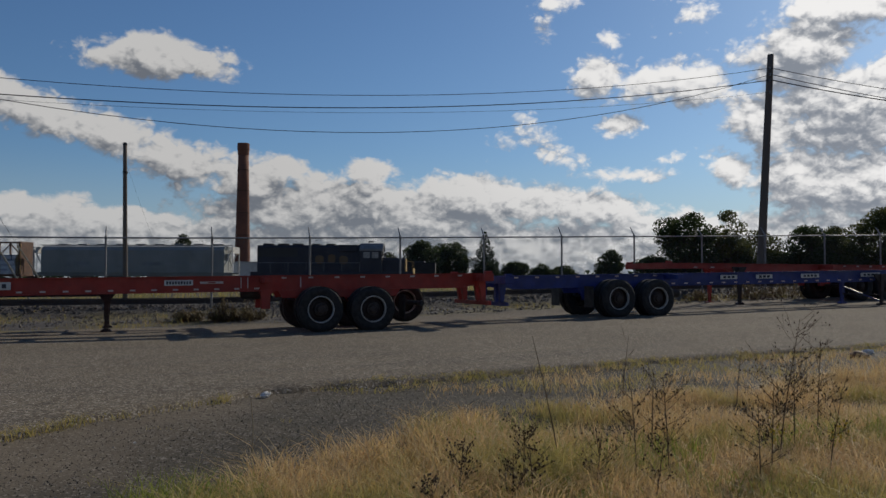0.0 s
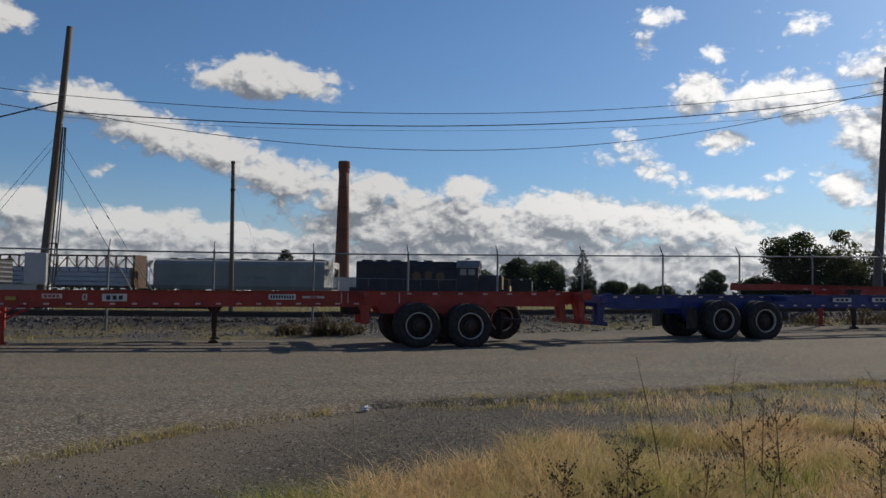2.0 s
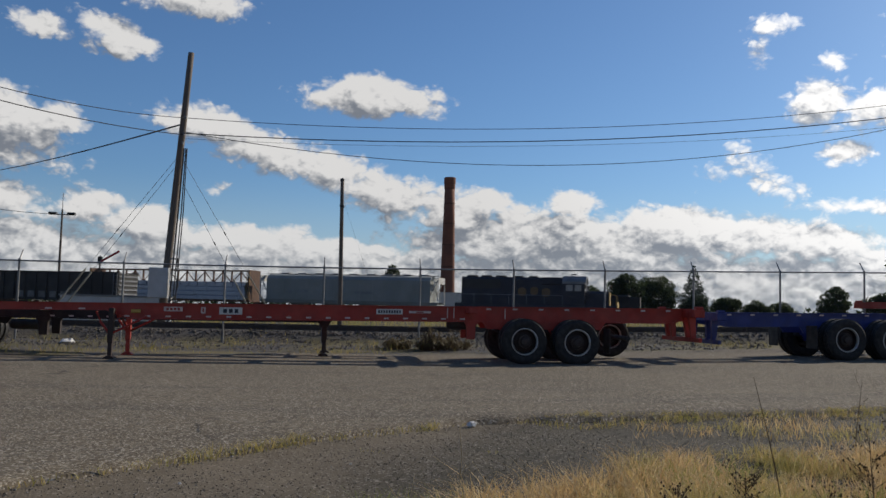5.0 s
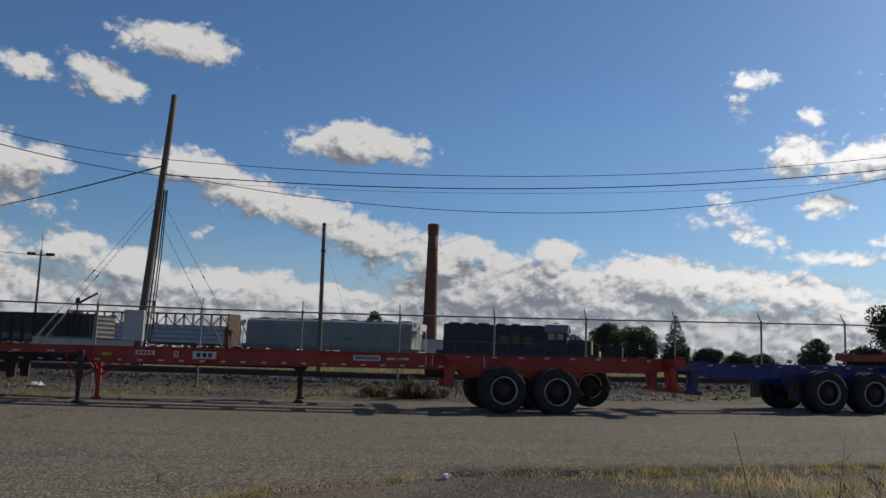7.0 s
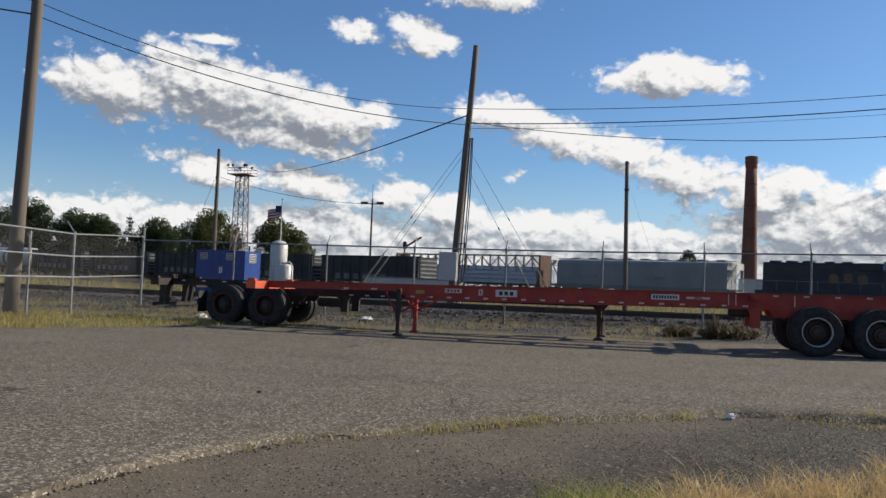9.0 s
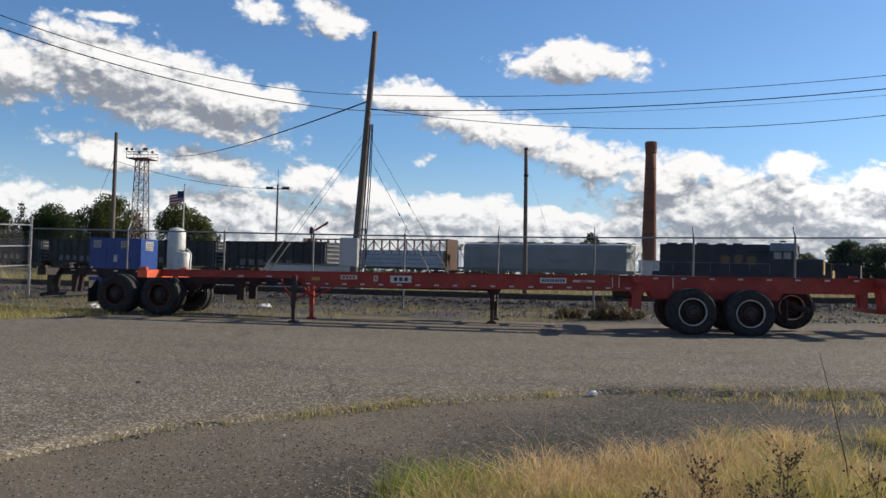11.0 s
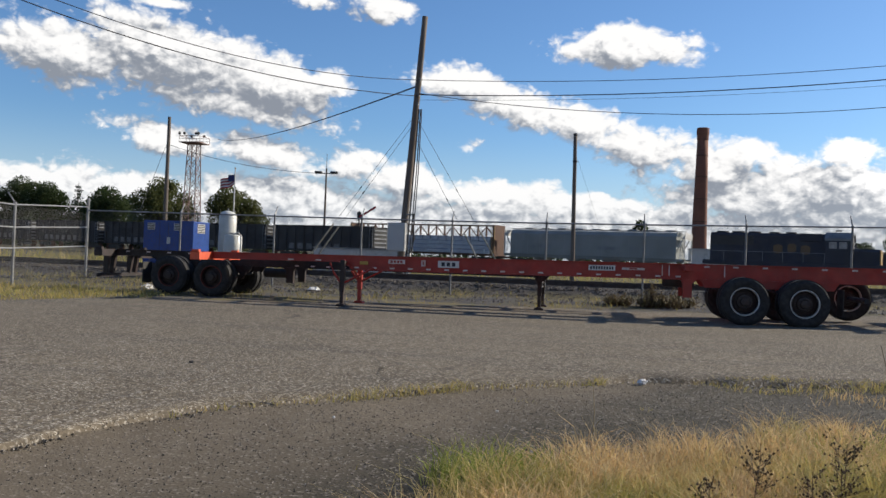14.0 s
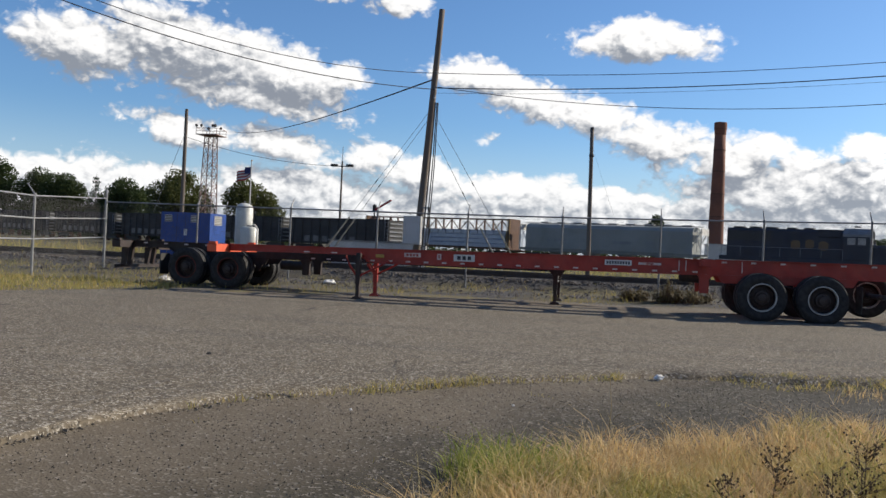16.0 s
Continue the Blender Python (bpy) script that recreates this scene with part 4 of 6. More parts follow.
# ---- compressor and tanks behind the fence ----
def build_compressor():
    cz = lie(-18, 30.5)
    t = thing("air_compressor", pose(-18.0, 30.0, cz), "bright blue enclosed air compressor with pale louvred vents", "compressor")
    top = 2.36 - cz
    part("skid", Mesh().box(-2.35, 0.0, 0.05, 1.5, 0, 0.22, 0.02), M["black"], t)
    part("housing", Mesh().prism([(-2.3, 0.22), (0, 0.22), (0, top - 0.03), (-0.03, top), (-2.27, top), (-2.3, top - 0.03)], 0.0, 1.55), M["comp_blue"], t)
    for x in (-1.95, -0.72):
        v = part("vent", Mesh().box(x - 0.17, x + 0.17, -0.012, 0.0, top - 0.42, top - 0.12), M["plate"], t, "pale louvred vent")
        for k in range(4):
            part("slat", Mesh().box(x - 0.15, x + 0.15, -0.03, -0.012, top - 0.395 + 0.07 * k, top - 0.365 + 0.07 * k), M["black"], v)
    v = part("side_vent", Mesh().box(0.0, 0.012, 0.4, 1.1, top - 0.5, top - 0.1), M["plate"], t, "pale louvred vent")
    for k in range(5):
        part("slat", Mesh().box(0.012, 0.03, 0.43, 1.07, top - 0.47 + 0.075 * k, top - 0.44 + 0.075 * k), M["black"], v)
    for x in (-1.55, -1.15):
        part("door_seam", Mesh().box(x - 0.008, x + 0.008, -0.006, 0.0, 0.3, top - 0.08), M["black"], t)
    part("notice", Mesh().box(-1.2, -1.05, -0.02, -0.004, top - 1.0, top - 0.72), M["plate"], t, "white paper notice")
    part("exhaust", Mesh().tube([(-0.4, 1.2, top - 0.05), (-0.4, 1.2, top + 0.25)], 0.04, 8), M["black"], t)

    z = lie(-16.4, 30.6)
    t = thing("air_receiver_tank", pose(-16.62, 30.4, z), "tall pale grey upright air tank with domed top", "tank")
    h = 2.88 - z
    part("shell", Mesh().lathe([(0.35, 0.0), (0.36, 0.25), (0.45, 0.37), (h - 0.2, 0.37), (h - 0.07, 0.28), (h - 0.01, 0.12), (h, 0.0)], 28, "z"), M["tank"], t, smooth=True)
    for a in range(4):
        c, s = math.cos(a * math.pi / 2 + 0.7) * 0.3, math.sin(a * math.pi / 2 + 0.7) * 0.3
        part("leg", Mesh().box(c - 0.03, c + 0.03, s - 0.03, s + 0.03, 0, 0.5), M["tank"], t)
    part("valve", Mesh().tube([(0, 0, h - 0.02), (0, 0, h + 0.1)], 0.03, 8), M["galv"], t)
    part("gauge_pipe", Mesh().tube([(0.38, -0.1, 0.8), (0.44, -0.1, 0.9), (0.44, -0.1, 1.5)], 0.02, 6), M["galv"], t)
    t = thing("small_tank", pose(-16.0, 29.6, z), "short pale cream tank with a pipe beside it", "tank")
    h = 1.87 - z
    part("shell", Mesh().lathe([(0.0, 0.0), (0.0, 0.38), (h - 0.10, 0.38), (h - 0.03, 0.30), (h, 0.0)], 24, "z"), M["tank"], t, smooth=True)
    part("lid", Mesh().lathe([(h - 0.04, 0.0), (h - 0.04, 0.12), (h + 0.05, 0.12), (h + 0.05, 0.0)], 16, "z"), M["galv"], t)
    part("pipe", Mesh().tube([(0.15, -0.3, h - 0.02), (0.35, -0.32, h + 0.08), (0.46, -0.25, h - 0.05), (0.46, -0.25, 0.1)], 0.035, 8), M["plate"], t)


build_compressor()
zb = lie(-11, 31)
t = thing("concrete_barrier", pose(-11.0, 31.2, zb), "long pale grey equipment trough behind the pole", "barrier")
part("body", Mesh().box(-1.9, 2.3, -0.2, 0.3, 0, 1.45 - zb, 0.03), M["grey_box"], t)
part("cap", Mesh().box(-1.95, 2.35, -0.25, 0.35, 1.45 - zb, 1.5 - zb), M["galv"], t)


# ---- trains ----
TRACK_TURN = -21.8
U = Vector((math.cos(radians(TRACK_TURN)), math.sin(radians(TRACK_TURN)), 0))


def on_track(origin, s, z):
    p = Vector(origin) + U * s
    return pose(p.x, p.y, z, 0, 0, TRACK_TURN)


FAR_TRACK = (-1.1, 93.2, 0)
RAIL_Z = 0.55


def truck(parent, x):
    t = part("truck", Mesh().prism([(x - 1.25, 0.45), (x - 1.1, 0.75), (x - 0.4, 0.85), (x + 0.4, 0.85), (x + 1.1, 0.75), (x + 1.25, 0.45), (x + 0.6, 0.3), (x - 0.6, 0.3)], -1.05, -0.9), M["black"], parent)
    for dx in (-0.88, 0.88):
        part("train_wheel", Mesh().lathe([(-0.07, 0.0), (-0.07, 0.42), (0.06, 0.44), (0.06, 0.0)], 20, "y", (x + dx, -0.72, 0.44)), M["rust"], t)
        part("train_wheel", Mesh().lathe([(-0.07, 0.0), (-0.07, 0.42), (0.06, 0.44), (0.06, 0.0)], 20, "y", (x + dx, 0.72, 0.44)), M["rust"], t)


def coupler(parent, x0, x1):
    part("coupler", Mesh().box(x0, x1, -0.12, 0.12, 0.75, 1.0), M["rust"], parent)


def ladder(parent, x, y, z0, z1, mat, w=0.4, along="x"):
    l = part("ladder", Mesh().box(x - 0.02, x + 0.02, y - 0.02, y + 0.02, z0, z1).box(x + w - 0.02, x + w + 0.02, y - 0.02, y + 0.02, z0, z1), mat, parent)
    z = z0 + 0.15
    while z < z1:
        part("rung", Mesh().box(x, x + w, y - 0.02, y + 0.02, z, z + 0.04), mat, l)
        z += 0.38


def build_loco(m, L=17.8):
    t = thing("locomotive", m, "dark blue diesel locomotive with grey cab and yellow nose", "locomotive")
    part("frame", Mesh().box(0.3, L - 0.3, -1.5, 1.5, 1.05, 1.5, 0.04), M["loco"], t)
    part("fuel_tank", Mesh().box(L * 0.38, L * 0.62, -1.35, 1.35, 0.35, 1.05, 0.2), M["black"], t)
    truck(t, 3.0), truck(t, L - 3.0)
    # long hood
    top = 4.35
    hood = part("long_hood", Mesh().prism_x([(-0.95, 1.5), (0.95, 1.5), (0.95, top - 0.25), (0.75, top), (-0.75, top), (-0.95, top - 0.25)], 0.9, L * 0.67), M["loco"], t)
    x = 1.5
    while x < L * 0.66:
        part("hood_door", Mesh().box(x, x + 0.72, -0.975, -0.952, 1.75, 3.6), M["loco"], hood)
        x += 0.8
    for x in (1.3, 2.9, 4.5):
        part("radiator_fan", Mesh().lathe([(0.0, 0.0), (0.0, 0.62), (0.16, 0.62), (0.18, 0.55), (0.18, 0.0)], 20, "z", (x + 0.6, 0, top)), M["black"], hood)
    for x in (6.6, 8.2):
        part("exhaust_housing", Mesh().box(x, x + 0.9, -0.45, 0.45, top, top + 0.16, 0.03), M["black"], hood)
    part("air_intake", Mesh().box(9.6, 11.6, -1.1, 1.1, top - 0.75, top + 0.03, 0.08), M["loco"], hood)
    part("radiator_grille", Mesh().box(1.0, 5.2, -0.985, -0.952, 3.1, 4.05), M["black"], hood)
    # worn emblem as plain shapes
    for x, w, z in ((7.0, 1.1, 2.5), (8.35, 1.0, 2.6), (9.55, 1.1, 2.45)):
        ring = [(x + w / 2 + w / 2 * math.cos(k * math.pi / 5) * (1.0 if k % 5 else 0.8), z + 0.3 + 0.48 * math.sin(k * math.pi / 5)) for k in range(10)]
        part("emblem", Mesh().prism(ring, -0.992, -0.978), M["faded_gold"], hood, "worn gold emblem shape")
    # cab
    c0, c1 = L * 0.67, L * 0.67 + 2.3
    cab = part("cab", Mesh().prism_x([(-1.5, 1.5), (1.5, 1.5), (1.5, 3.9), (0.9, 4.45), (-0.9, 4.45), (-1.5, 3.9)], c0, c1), M["loco"], t)
    part("cab_roof", Mesh().prism_x([(-1.56, 3.72), (-1.56, 3.94), (-0.92, 4.53), (0.92, 4.53), (1.56, 3.94), (1.56, 3.72), (1.45, 3.72), (0.88, 4.3), (-0.88, 4.3), (-1.45, 3.72)], c0 - 0.05, c1 + 0.12), M["loco_grey"], cab, "pale grey roof")
    for x in (c0 + 0.35, c0 + 1.25):
        part("cab_window", Mesh().box(x, x + 0.7, -1.515, -1.502, 2.95, 3.6), M["lamp_glass"], cab)
    for y in (-1.2, 0.35):
        part("cab_window", Mesh().box(c1 + 0.002, c1 + 0.015, y, y + 0.8, 3.0, 3.65), M["lamp_glass"], cab)
    part("horn", Mesh().tube([(c0 + 0.8, -0.3, 4.5), (c0 + 0.8, -0.3, 4.72), (c0 + 1.3, -0.3, 4.72)], 0.07, 8), M["black"], cab)
    # low nose
    nose = part("nose", Mesh().prism_x([(-0.95, 1.5), (0.95, 1.5), (0.95, 2.75), (0.6, 3.0), (-0.6, 3.0), (-0.95, 2.75)], c1, L - 1.15), M["loco"], t)
    part("nose_front", Mesh().box(L - 1.15, L - 1.05, -0.97, 0.97, 1.5, 2.9, 0.1), M["yellow"], nose, "faded yellow nose end")
    part("end_plate", Mesh().box(L - 0.3, L - 0.22, -1.5, 1.5, 1.0, 1.9), M["yellow"], t, "faded yellow end plate")
    # walkway handrails
    for s in (-1, 1):
        r = part("handrail", Mesh().tube([(0.5, s * 1.45, 2.45), (c0, s * 1.45, 2.45)], 0.025, 6), M["loco_grey"], t)
        x = 0.5
        while x <= c0:
            part("stanchion", Mesh().tube([(x, s * 1.45, 1.5), (x, s * 1.45, 2.45)], 0.02, 5), M["loco_grey"], r)
            x += 1.9
        part("end_handrail", Mesh().tube([(L - 0.35, s * 1.4, 1.5), (L - 0.35, s * 1.4, 2.6), (L - 1.1, s * 1.4, 2.7)], 0.025, 6), M["yellow"], t)
        part("mirror", Mesh().box(c1 + 0.05, c1 + 0.2, s * 1.62 - 0.12, s * 1.62 + 0.12, 3.2, 3.6), M["black"], cab)
    coupler(t, -0.4, 0.3), coupler(t, L - 0.3, L + 0.4)
    return t


build_loco(on_track(FAR_TRACK, 12.6, RAIL_Z))


def build_hopper(m, L=22.0):
    t = thing("covered_hopper_wagon", m, "long pale grey covered hopper wagon with sloped ends", "rail wagon")
    body = Mesh()
    top, low = 4.25, 1.35
    ring = [(-1.35, 1.0), (-1.5, 1.4), (-1.5, top - 0.5), (-1.2, top - 0.12), (-0.6, top), (0.6, top), (1.2, top - 0.12), (1.5, top - 0.5), (1.5, 1.4), (1.35, 1.0)]
    body.prism_x(ring, 1.2, L - 1.2)
    part("body", body, M["hopper"], t)
    for x0, x1 in ((3.0, 6.5), (7.2, 10.7), (11.4, 14.9), (15.6, 19.1)):
        xa, xb = x0 * L / 22, x1 * L / 22
        v = [(xa, -1.3, 1.95), (xb, -1.3, 1.95), (xb, 1.3, 1.95), (xa, 1.3, 1.95), ((xa + xb) / 2 - 0.5, -0.6, 0.6), ((xa + xb) / 2 + 0.5, -0.6, 0.6), ((xa + xb) / 2 + 0.5, 0.6, 0.6), ((xa + xb) / 2 - 0.5, 0.6, 0.6)]
        part("discharge_bay", Mesh().add(v, [(0, 1, 5, 4), (1, 2, 6, 5), (2, 3, 7, 6), (3, 0, 4, 7), (4, 5, 6, 7)]), M["hopper"], t)
    part("side_sill", Mesh().box(0.3, L - 0.3, -1.42, -1.3, 1.15, 1.4), M["hopper"], t)
    part("side_sill", Mesh().box(0.3, L - 0.3, 1.3, 1.42, 1.15, 1.4), M["hopper"], t)
    x = 1.9
    while x < L - 1.5:
        part("side_rib", Mesh().box(x - 0.05, x + 0.05, -1.53, -1.5, 1.4, top - 0.5), M["hopper"], t)
        x += 1.52
    # end parts in white instead of hopper grey: their sunlit brightness is in the colour
    for xe, s in ((0.35, 1), (L - 0.35, -1)):
        part("end_platform", Mesh().box(min(xe, xe + s * 1.6), max(xe, xe + s * 1.6), -1.4, 1.4, 1.1, 1.2), M["hopper"], t)
        for y in (-1.35, 1.25):
            part("end_post", Mesh().box(xe - 0.05, xe + 0.05, y, y + 0.1, 1.2, top - 0.1), M["plate"], t)
            part("end_brace", Mesh().tube([(xe, y + 0.05, top - 0.3), (xe + s * 1.3, y + 0.05, 1.3)], 0.06, 6), M["plate"], t)
        ladder(t, xe if s > 0 else xe - 0.4, -1.45, 1.2, top - 0.1, M["plate"])
        part("end_cap", Mesh().box(xe - 0.04, xe + 0.04, -1.3, 1.3, top - 0.8, top - 0.1), M["plate"], t, "end panel painted white for its sunlit brightness")
    walkway = part("roof_walkway", Mesh().box(0.6, L - 0.6, -0.45, 0.45, top + 0.06, top + 0.12), M["galv"], t)
    x = 2.5
    while x < L - 2:
        part("hatch", Mesh().box(x, x + 1.0, -0.4, 0.4, top + 0.12, top + 0.24, 0.03), M["galv"], walkway)
        x += 2.1
    for x, w in ((4.0, 0.35), (5.0, 1.5), (12.0, 2.2), (15.5, 1.2)):
        part("lettering", Mesh().box(x, x + w, -1.508, -1.5, 2.15 + 0.1 * (x % 2), 2.5), M["loco_grey"], t)
    truck(t, 2.2), truck(t, L - 2.2)
    coupler(t, -0.5, 0.4), coupler(t, L - 0.4, L + 0.5)


build_hopper(on_track(FAR_TRACK, -10.7, RAIL_Z))


def build_centerbeam(m, L=22.2):
    t = thing("centerbeam_flat_wagon", m, "centerbeam flat wagon loaded with pale wrapped lumber", "rail wagon")
    part("deck", Mesh().box(0.2, L - 0.2, -1.4, 1.4, 0.95, 1.2, 0.03), M["rust"], t)
    top = 4.7
    part("top_chord", Mesh().box(0.4, L - 0.4, -0.35, 0.35, top - 0.16, top), M["rust"], t)
    x = 0.9
    i = 0
    while x < L - 0.6:
        part("post", Mesh().box(x - 0.06, x + 0.06, -0.12, 0.12, 1.2, top - 0.16), M["rust"], t)
        if x + 1.2 < L - 0.6:
            a, b = ((x, 3.2), (x + 1.2, top - 0.2)) if i % 2 else ((x, top - 0.2), (x + 1.2, 3.2))
            part("diagonal", Mesh().tube([(a[0], 0, a[1]), (b[0], 0, b[1])], 0.06, 6), M["rust"], t)
        x += 1.2
        i += 1
    for xe in (0.3, L - 0.5):
        part("end_bulkhead", Mesh().box(xe, xe + 0.2, -1.4, 1.4, 1.2, top, 0.03), M["rust"], t)
        ladder(t, xe - 0.1, -1.46, 1.2, top - 0.2, M["yellow"])
    for row in range(4):
        z0 = 1.22 + row * 0.52
        x = 0.75
        while x < L - 1.5:
            w = min(random.choice((4.2, 4.9, 3.6)), L - 0.75 - x)
            b = part("lumber_pack", Mesh().box(x, x + w - 0.05, -1.38, -0.15, z0, z0 + 0.49, 0.02), M["wrap"], t)
            part("printed_band", Mesh().box(x + 0.1, x + w - 0.15, -1.386, -1.38, z0 + 0.40, z0 + 0.46), M["wrap_blue"], b)
            part("lumber_pack", Mesh().box(x, x + w - 0.05, 0.15, 1.38, z0, z0 + 0.49, 0.02), M["wrap"], t)
            x += w
    x = 1.4
    while x < L - 1:
        part("strap", Mesh().box(x - 0.04, x + 0.04, -1.40, -1.39, 2.75, 3.32), M["black"], t)
        x += 1.15
    truck(t, 2.2), truck(t, L - 2.2)
    coupler(t, -0.4, 0.3), coupler(t, L - 0.3, L + 0.4)


build_centerbeam(on_track(FAR_TRACK, -33.7, RAIL_Z))

NEAR_TRACK = (-1.1, 71.6, 0)


def build_gondola(m, L=14.0, H=3.55):
    t = thing("black_gondola_wagon", m, "dark high-sided gondola wagon with faded white lettering", "rail wagon", "standing gondola wagons")
    body = Mesh()
    body.box(0.3, L - 0.3, -1.5, -1.44, 0.9, H).box(0.3, L - 0.3, 1.44, 1.5, 0.9, H).box(0.3, 0.36, -1.44, 1.44, 0.9, H).box(L - 0.36, L - 0.3, -1.44, 1.44, 0.9, H).box(0.36, L - 0.36, -1.44, 1.44, 0.95, 1.05)
    part("body", body, M["gondola"], t)
    part("top_chord", Mesh().box(0.25, L - 0.25, -1.56, -1.42, H, H + 0.12).box(0.25, L - 0.25, 1.42, 1.56, H, H + 0.12), M["gondola"], t)
    part("load", Mesh().prism([(0.4, H - 0.4), (2.0, H - 0.1), (L - 2.0, H - 0.1), (L - 0.4, H - 0.4)], -1.4, 1.4), M["black"], t)
    x = 0.8
    while x < L - 0.5:
        part("side_post", Mesh().box(x - 0.06, x + 0.06, -1.60, -1.5, 0.9, H), M["gondola"], t)
        x += 1.24
    for k in range(6):
        x = 2.4 + k * 1.24
        part("lettering", Mesh().box(x, x + 0.75, -1.512, -1.5, 1.15, 1.75).box(x + 0.2, x + 0.5, -1.514, -1.512, 1.35, 1.6), M["faded_white"], t)
    for xe in (0.28, L - 0.30):
        for k in range(6):
            z = 1.1 + k * 0.42
            part("end_rib", Mesh().box(xe - 0.06, xe + 0.08, -1.4, 1.4, z, z + 0.14), M["loco_grey"], t)
    ladder(t, L - 0.75, -1.62, 0.9, H, M["loco_grey"])
    truck(t, 1.9), truck(t, L - 1.9)
    coupler(t, -0.4, 0.4), coupler(t, L - 0.4, L + 0.4)
    return t


first = build_gondola(on_track(NEAR_TRACK, -22.4 - 14.0, 0.32))
for k in range(1, 5):
    copy_thing(first, on_track(NEAR_TRACK, -22.4 - 14.0 - 14.6 * k, 0.32))


def build_tank_car(m, L=14.0):
    t = thing("tank_wagon", m, "white cylindrical tank wagon at the end of the gondolas", "rail wagon")
    part("barrel", Mesh().lathe([(0.4, 0.0), (0.45, 0.7), (0.8, 1.3), (1.2, 1.48), (L - 1.2, 1.48), (L - 0.8, 1.3), (L - 0.45, 0.7), (L - 0.4, 0.0)], 32, "x", (0, 0, 2.5)), M["plate"], t, smooth=True)
    part("sill", Mesh().box(0.1, L - 0.1, -0.5, 0.5, 0.85, 1.15), M["black"], t)
    part("dome", Mesh().lathe([(3.9, 0.0), (3.9, 0.5), (4.35, 0.5), (4.4, 0.0)], 16, "z", (L / 2, 0, 0)), M["galv"], t)
    part("stripe", Mesh().lathe([(L / 2 - 0.3, 1.485), (L / 2 + 0.3, 1.485)], 32, "x", (0, 0, 2.5)), M["black"], t)
    truck(t, 2.0), truck(t, L - 2.0)
    coupler(t, -0.3, 0.3), coupler(t, L - 0.3, L + 0.3)


build_tank_car(on_track(NEAR_TRACK, -22.4 - 14.6 * 5 - 14.2, 0.32))


def build_flat(m, L=13.2):
    """A low dark wagon with machinery and two stub stacks."""
    t = thing("work_wagon", m, "low dark maintenance wagon with stacks and rails", "rail wagon")
    part("deck", Mesh().box(0.2, L - 0.2, -1.45, 1.45, 0.95, 1.25, 0.03), M["black"], t)
    part("side", Mesh().box(0.4, L - 0.4, -1.45, -1.38, 1.25, 2.75), M["gondola"], t)
    part("side", Mesh().box(0.4, L - 0.4, 1.38, 1.45, 1.25, 2.75), M["gondola"], t)
    part("end", Mesh().box(0.4, 0.47, -1.38, 1.38, 1.25, 2.75), M["gondola"], t)
    part("end", Mesh().box(L - 0.47, L - 0.4, -1.38, 1.38, 1.25, 2.75), M["gondola"], t)
    x = 1.2
    while x < L - 0.6:
        part("side_post", Mesh().box(x - 0.05, x + 0.05, -1.52, -1.45, 1.1, 2.75), M["gondola"], t)
        x += 1.4
    part("stack_pipe", Mesh().tube([(0.15, -0.9, 1.2), (0.15, -0.9, 3.6)], 0.2, 10), M["black"], t)
    part("exhaust_stack", Mesh().tube([(6.6, 0, 1.2), (6.6, 0, 3.75)], 0.16, 10), M["galv"], t)
    part("machinery", Mesh().box(7.4, 11.5, -1.1, 1.1, 1.25, 2.95, 0.1), M["black"], t)
    truck(t, 2.2), truck(t, L - 2.2)
    coupler(t, -0.4, 0.3), coupler(t, L - 0.3, L + 0.4)


build_flat(on_track((-1.2, 105.5, 0), 24.0, 0.5))


# ---- brick stack, light tower, masts, flag ----
def build_stack():
    t = thing("brick_chimney", pose(20.0, 170, 0), "tall round red-brown brick chimney with a corbelled top", "chimney")
    part("shaft", Mesh().lathe([(0.3, 1.62), (8, 1.47), (20, 1.2), (26.6, 1.06), (26.6, 0.8)], 24, "z"), M["stack"], t, smooth=True)
    part("crown", Mesh().lathe([(26.3, 1.04), (26.5, 1.14), (27.4, 1.16), (27.5, 1.24), (28.7, 1.22), (28.8, 1.1), (28.8, 0.8), (26.4, 0.8)], 24, "z"), M["stack"], t)
    for z in (10, 14.5, 19, 23.2):
        part("iron_band", Mesh().lathe([(z, 1.6 - z * 0.0205), (z + 0.02, 1.65 - z * 0.0205), (z + 0.18, 1.65 - z * 0.0205), (z + 0.2, 1.6 - z * 0.0205)], 24, "z"), M["rust"], t)
    part("base", Mesh().box(-2, 2, -2, 2, 0, 0.6, 0.05), M["stack"], t)


build_stack()


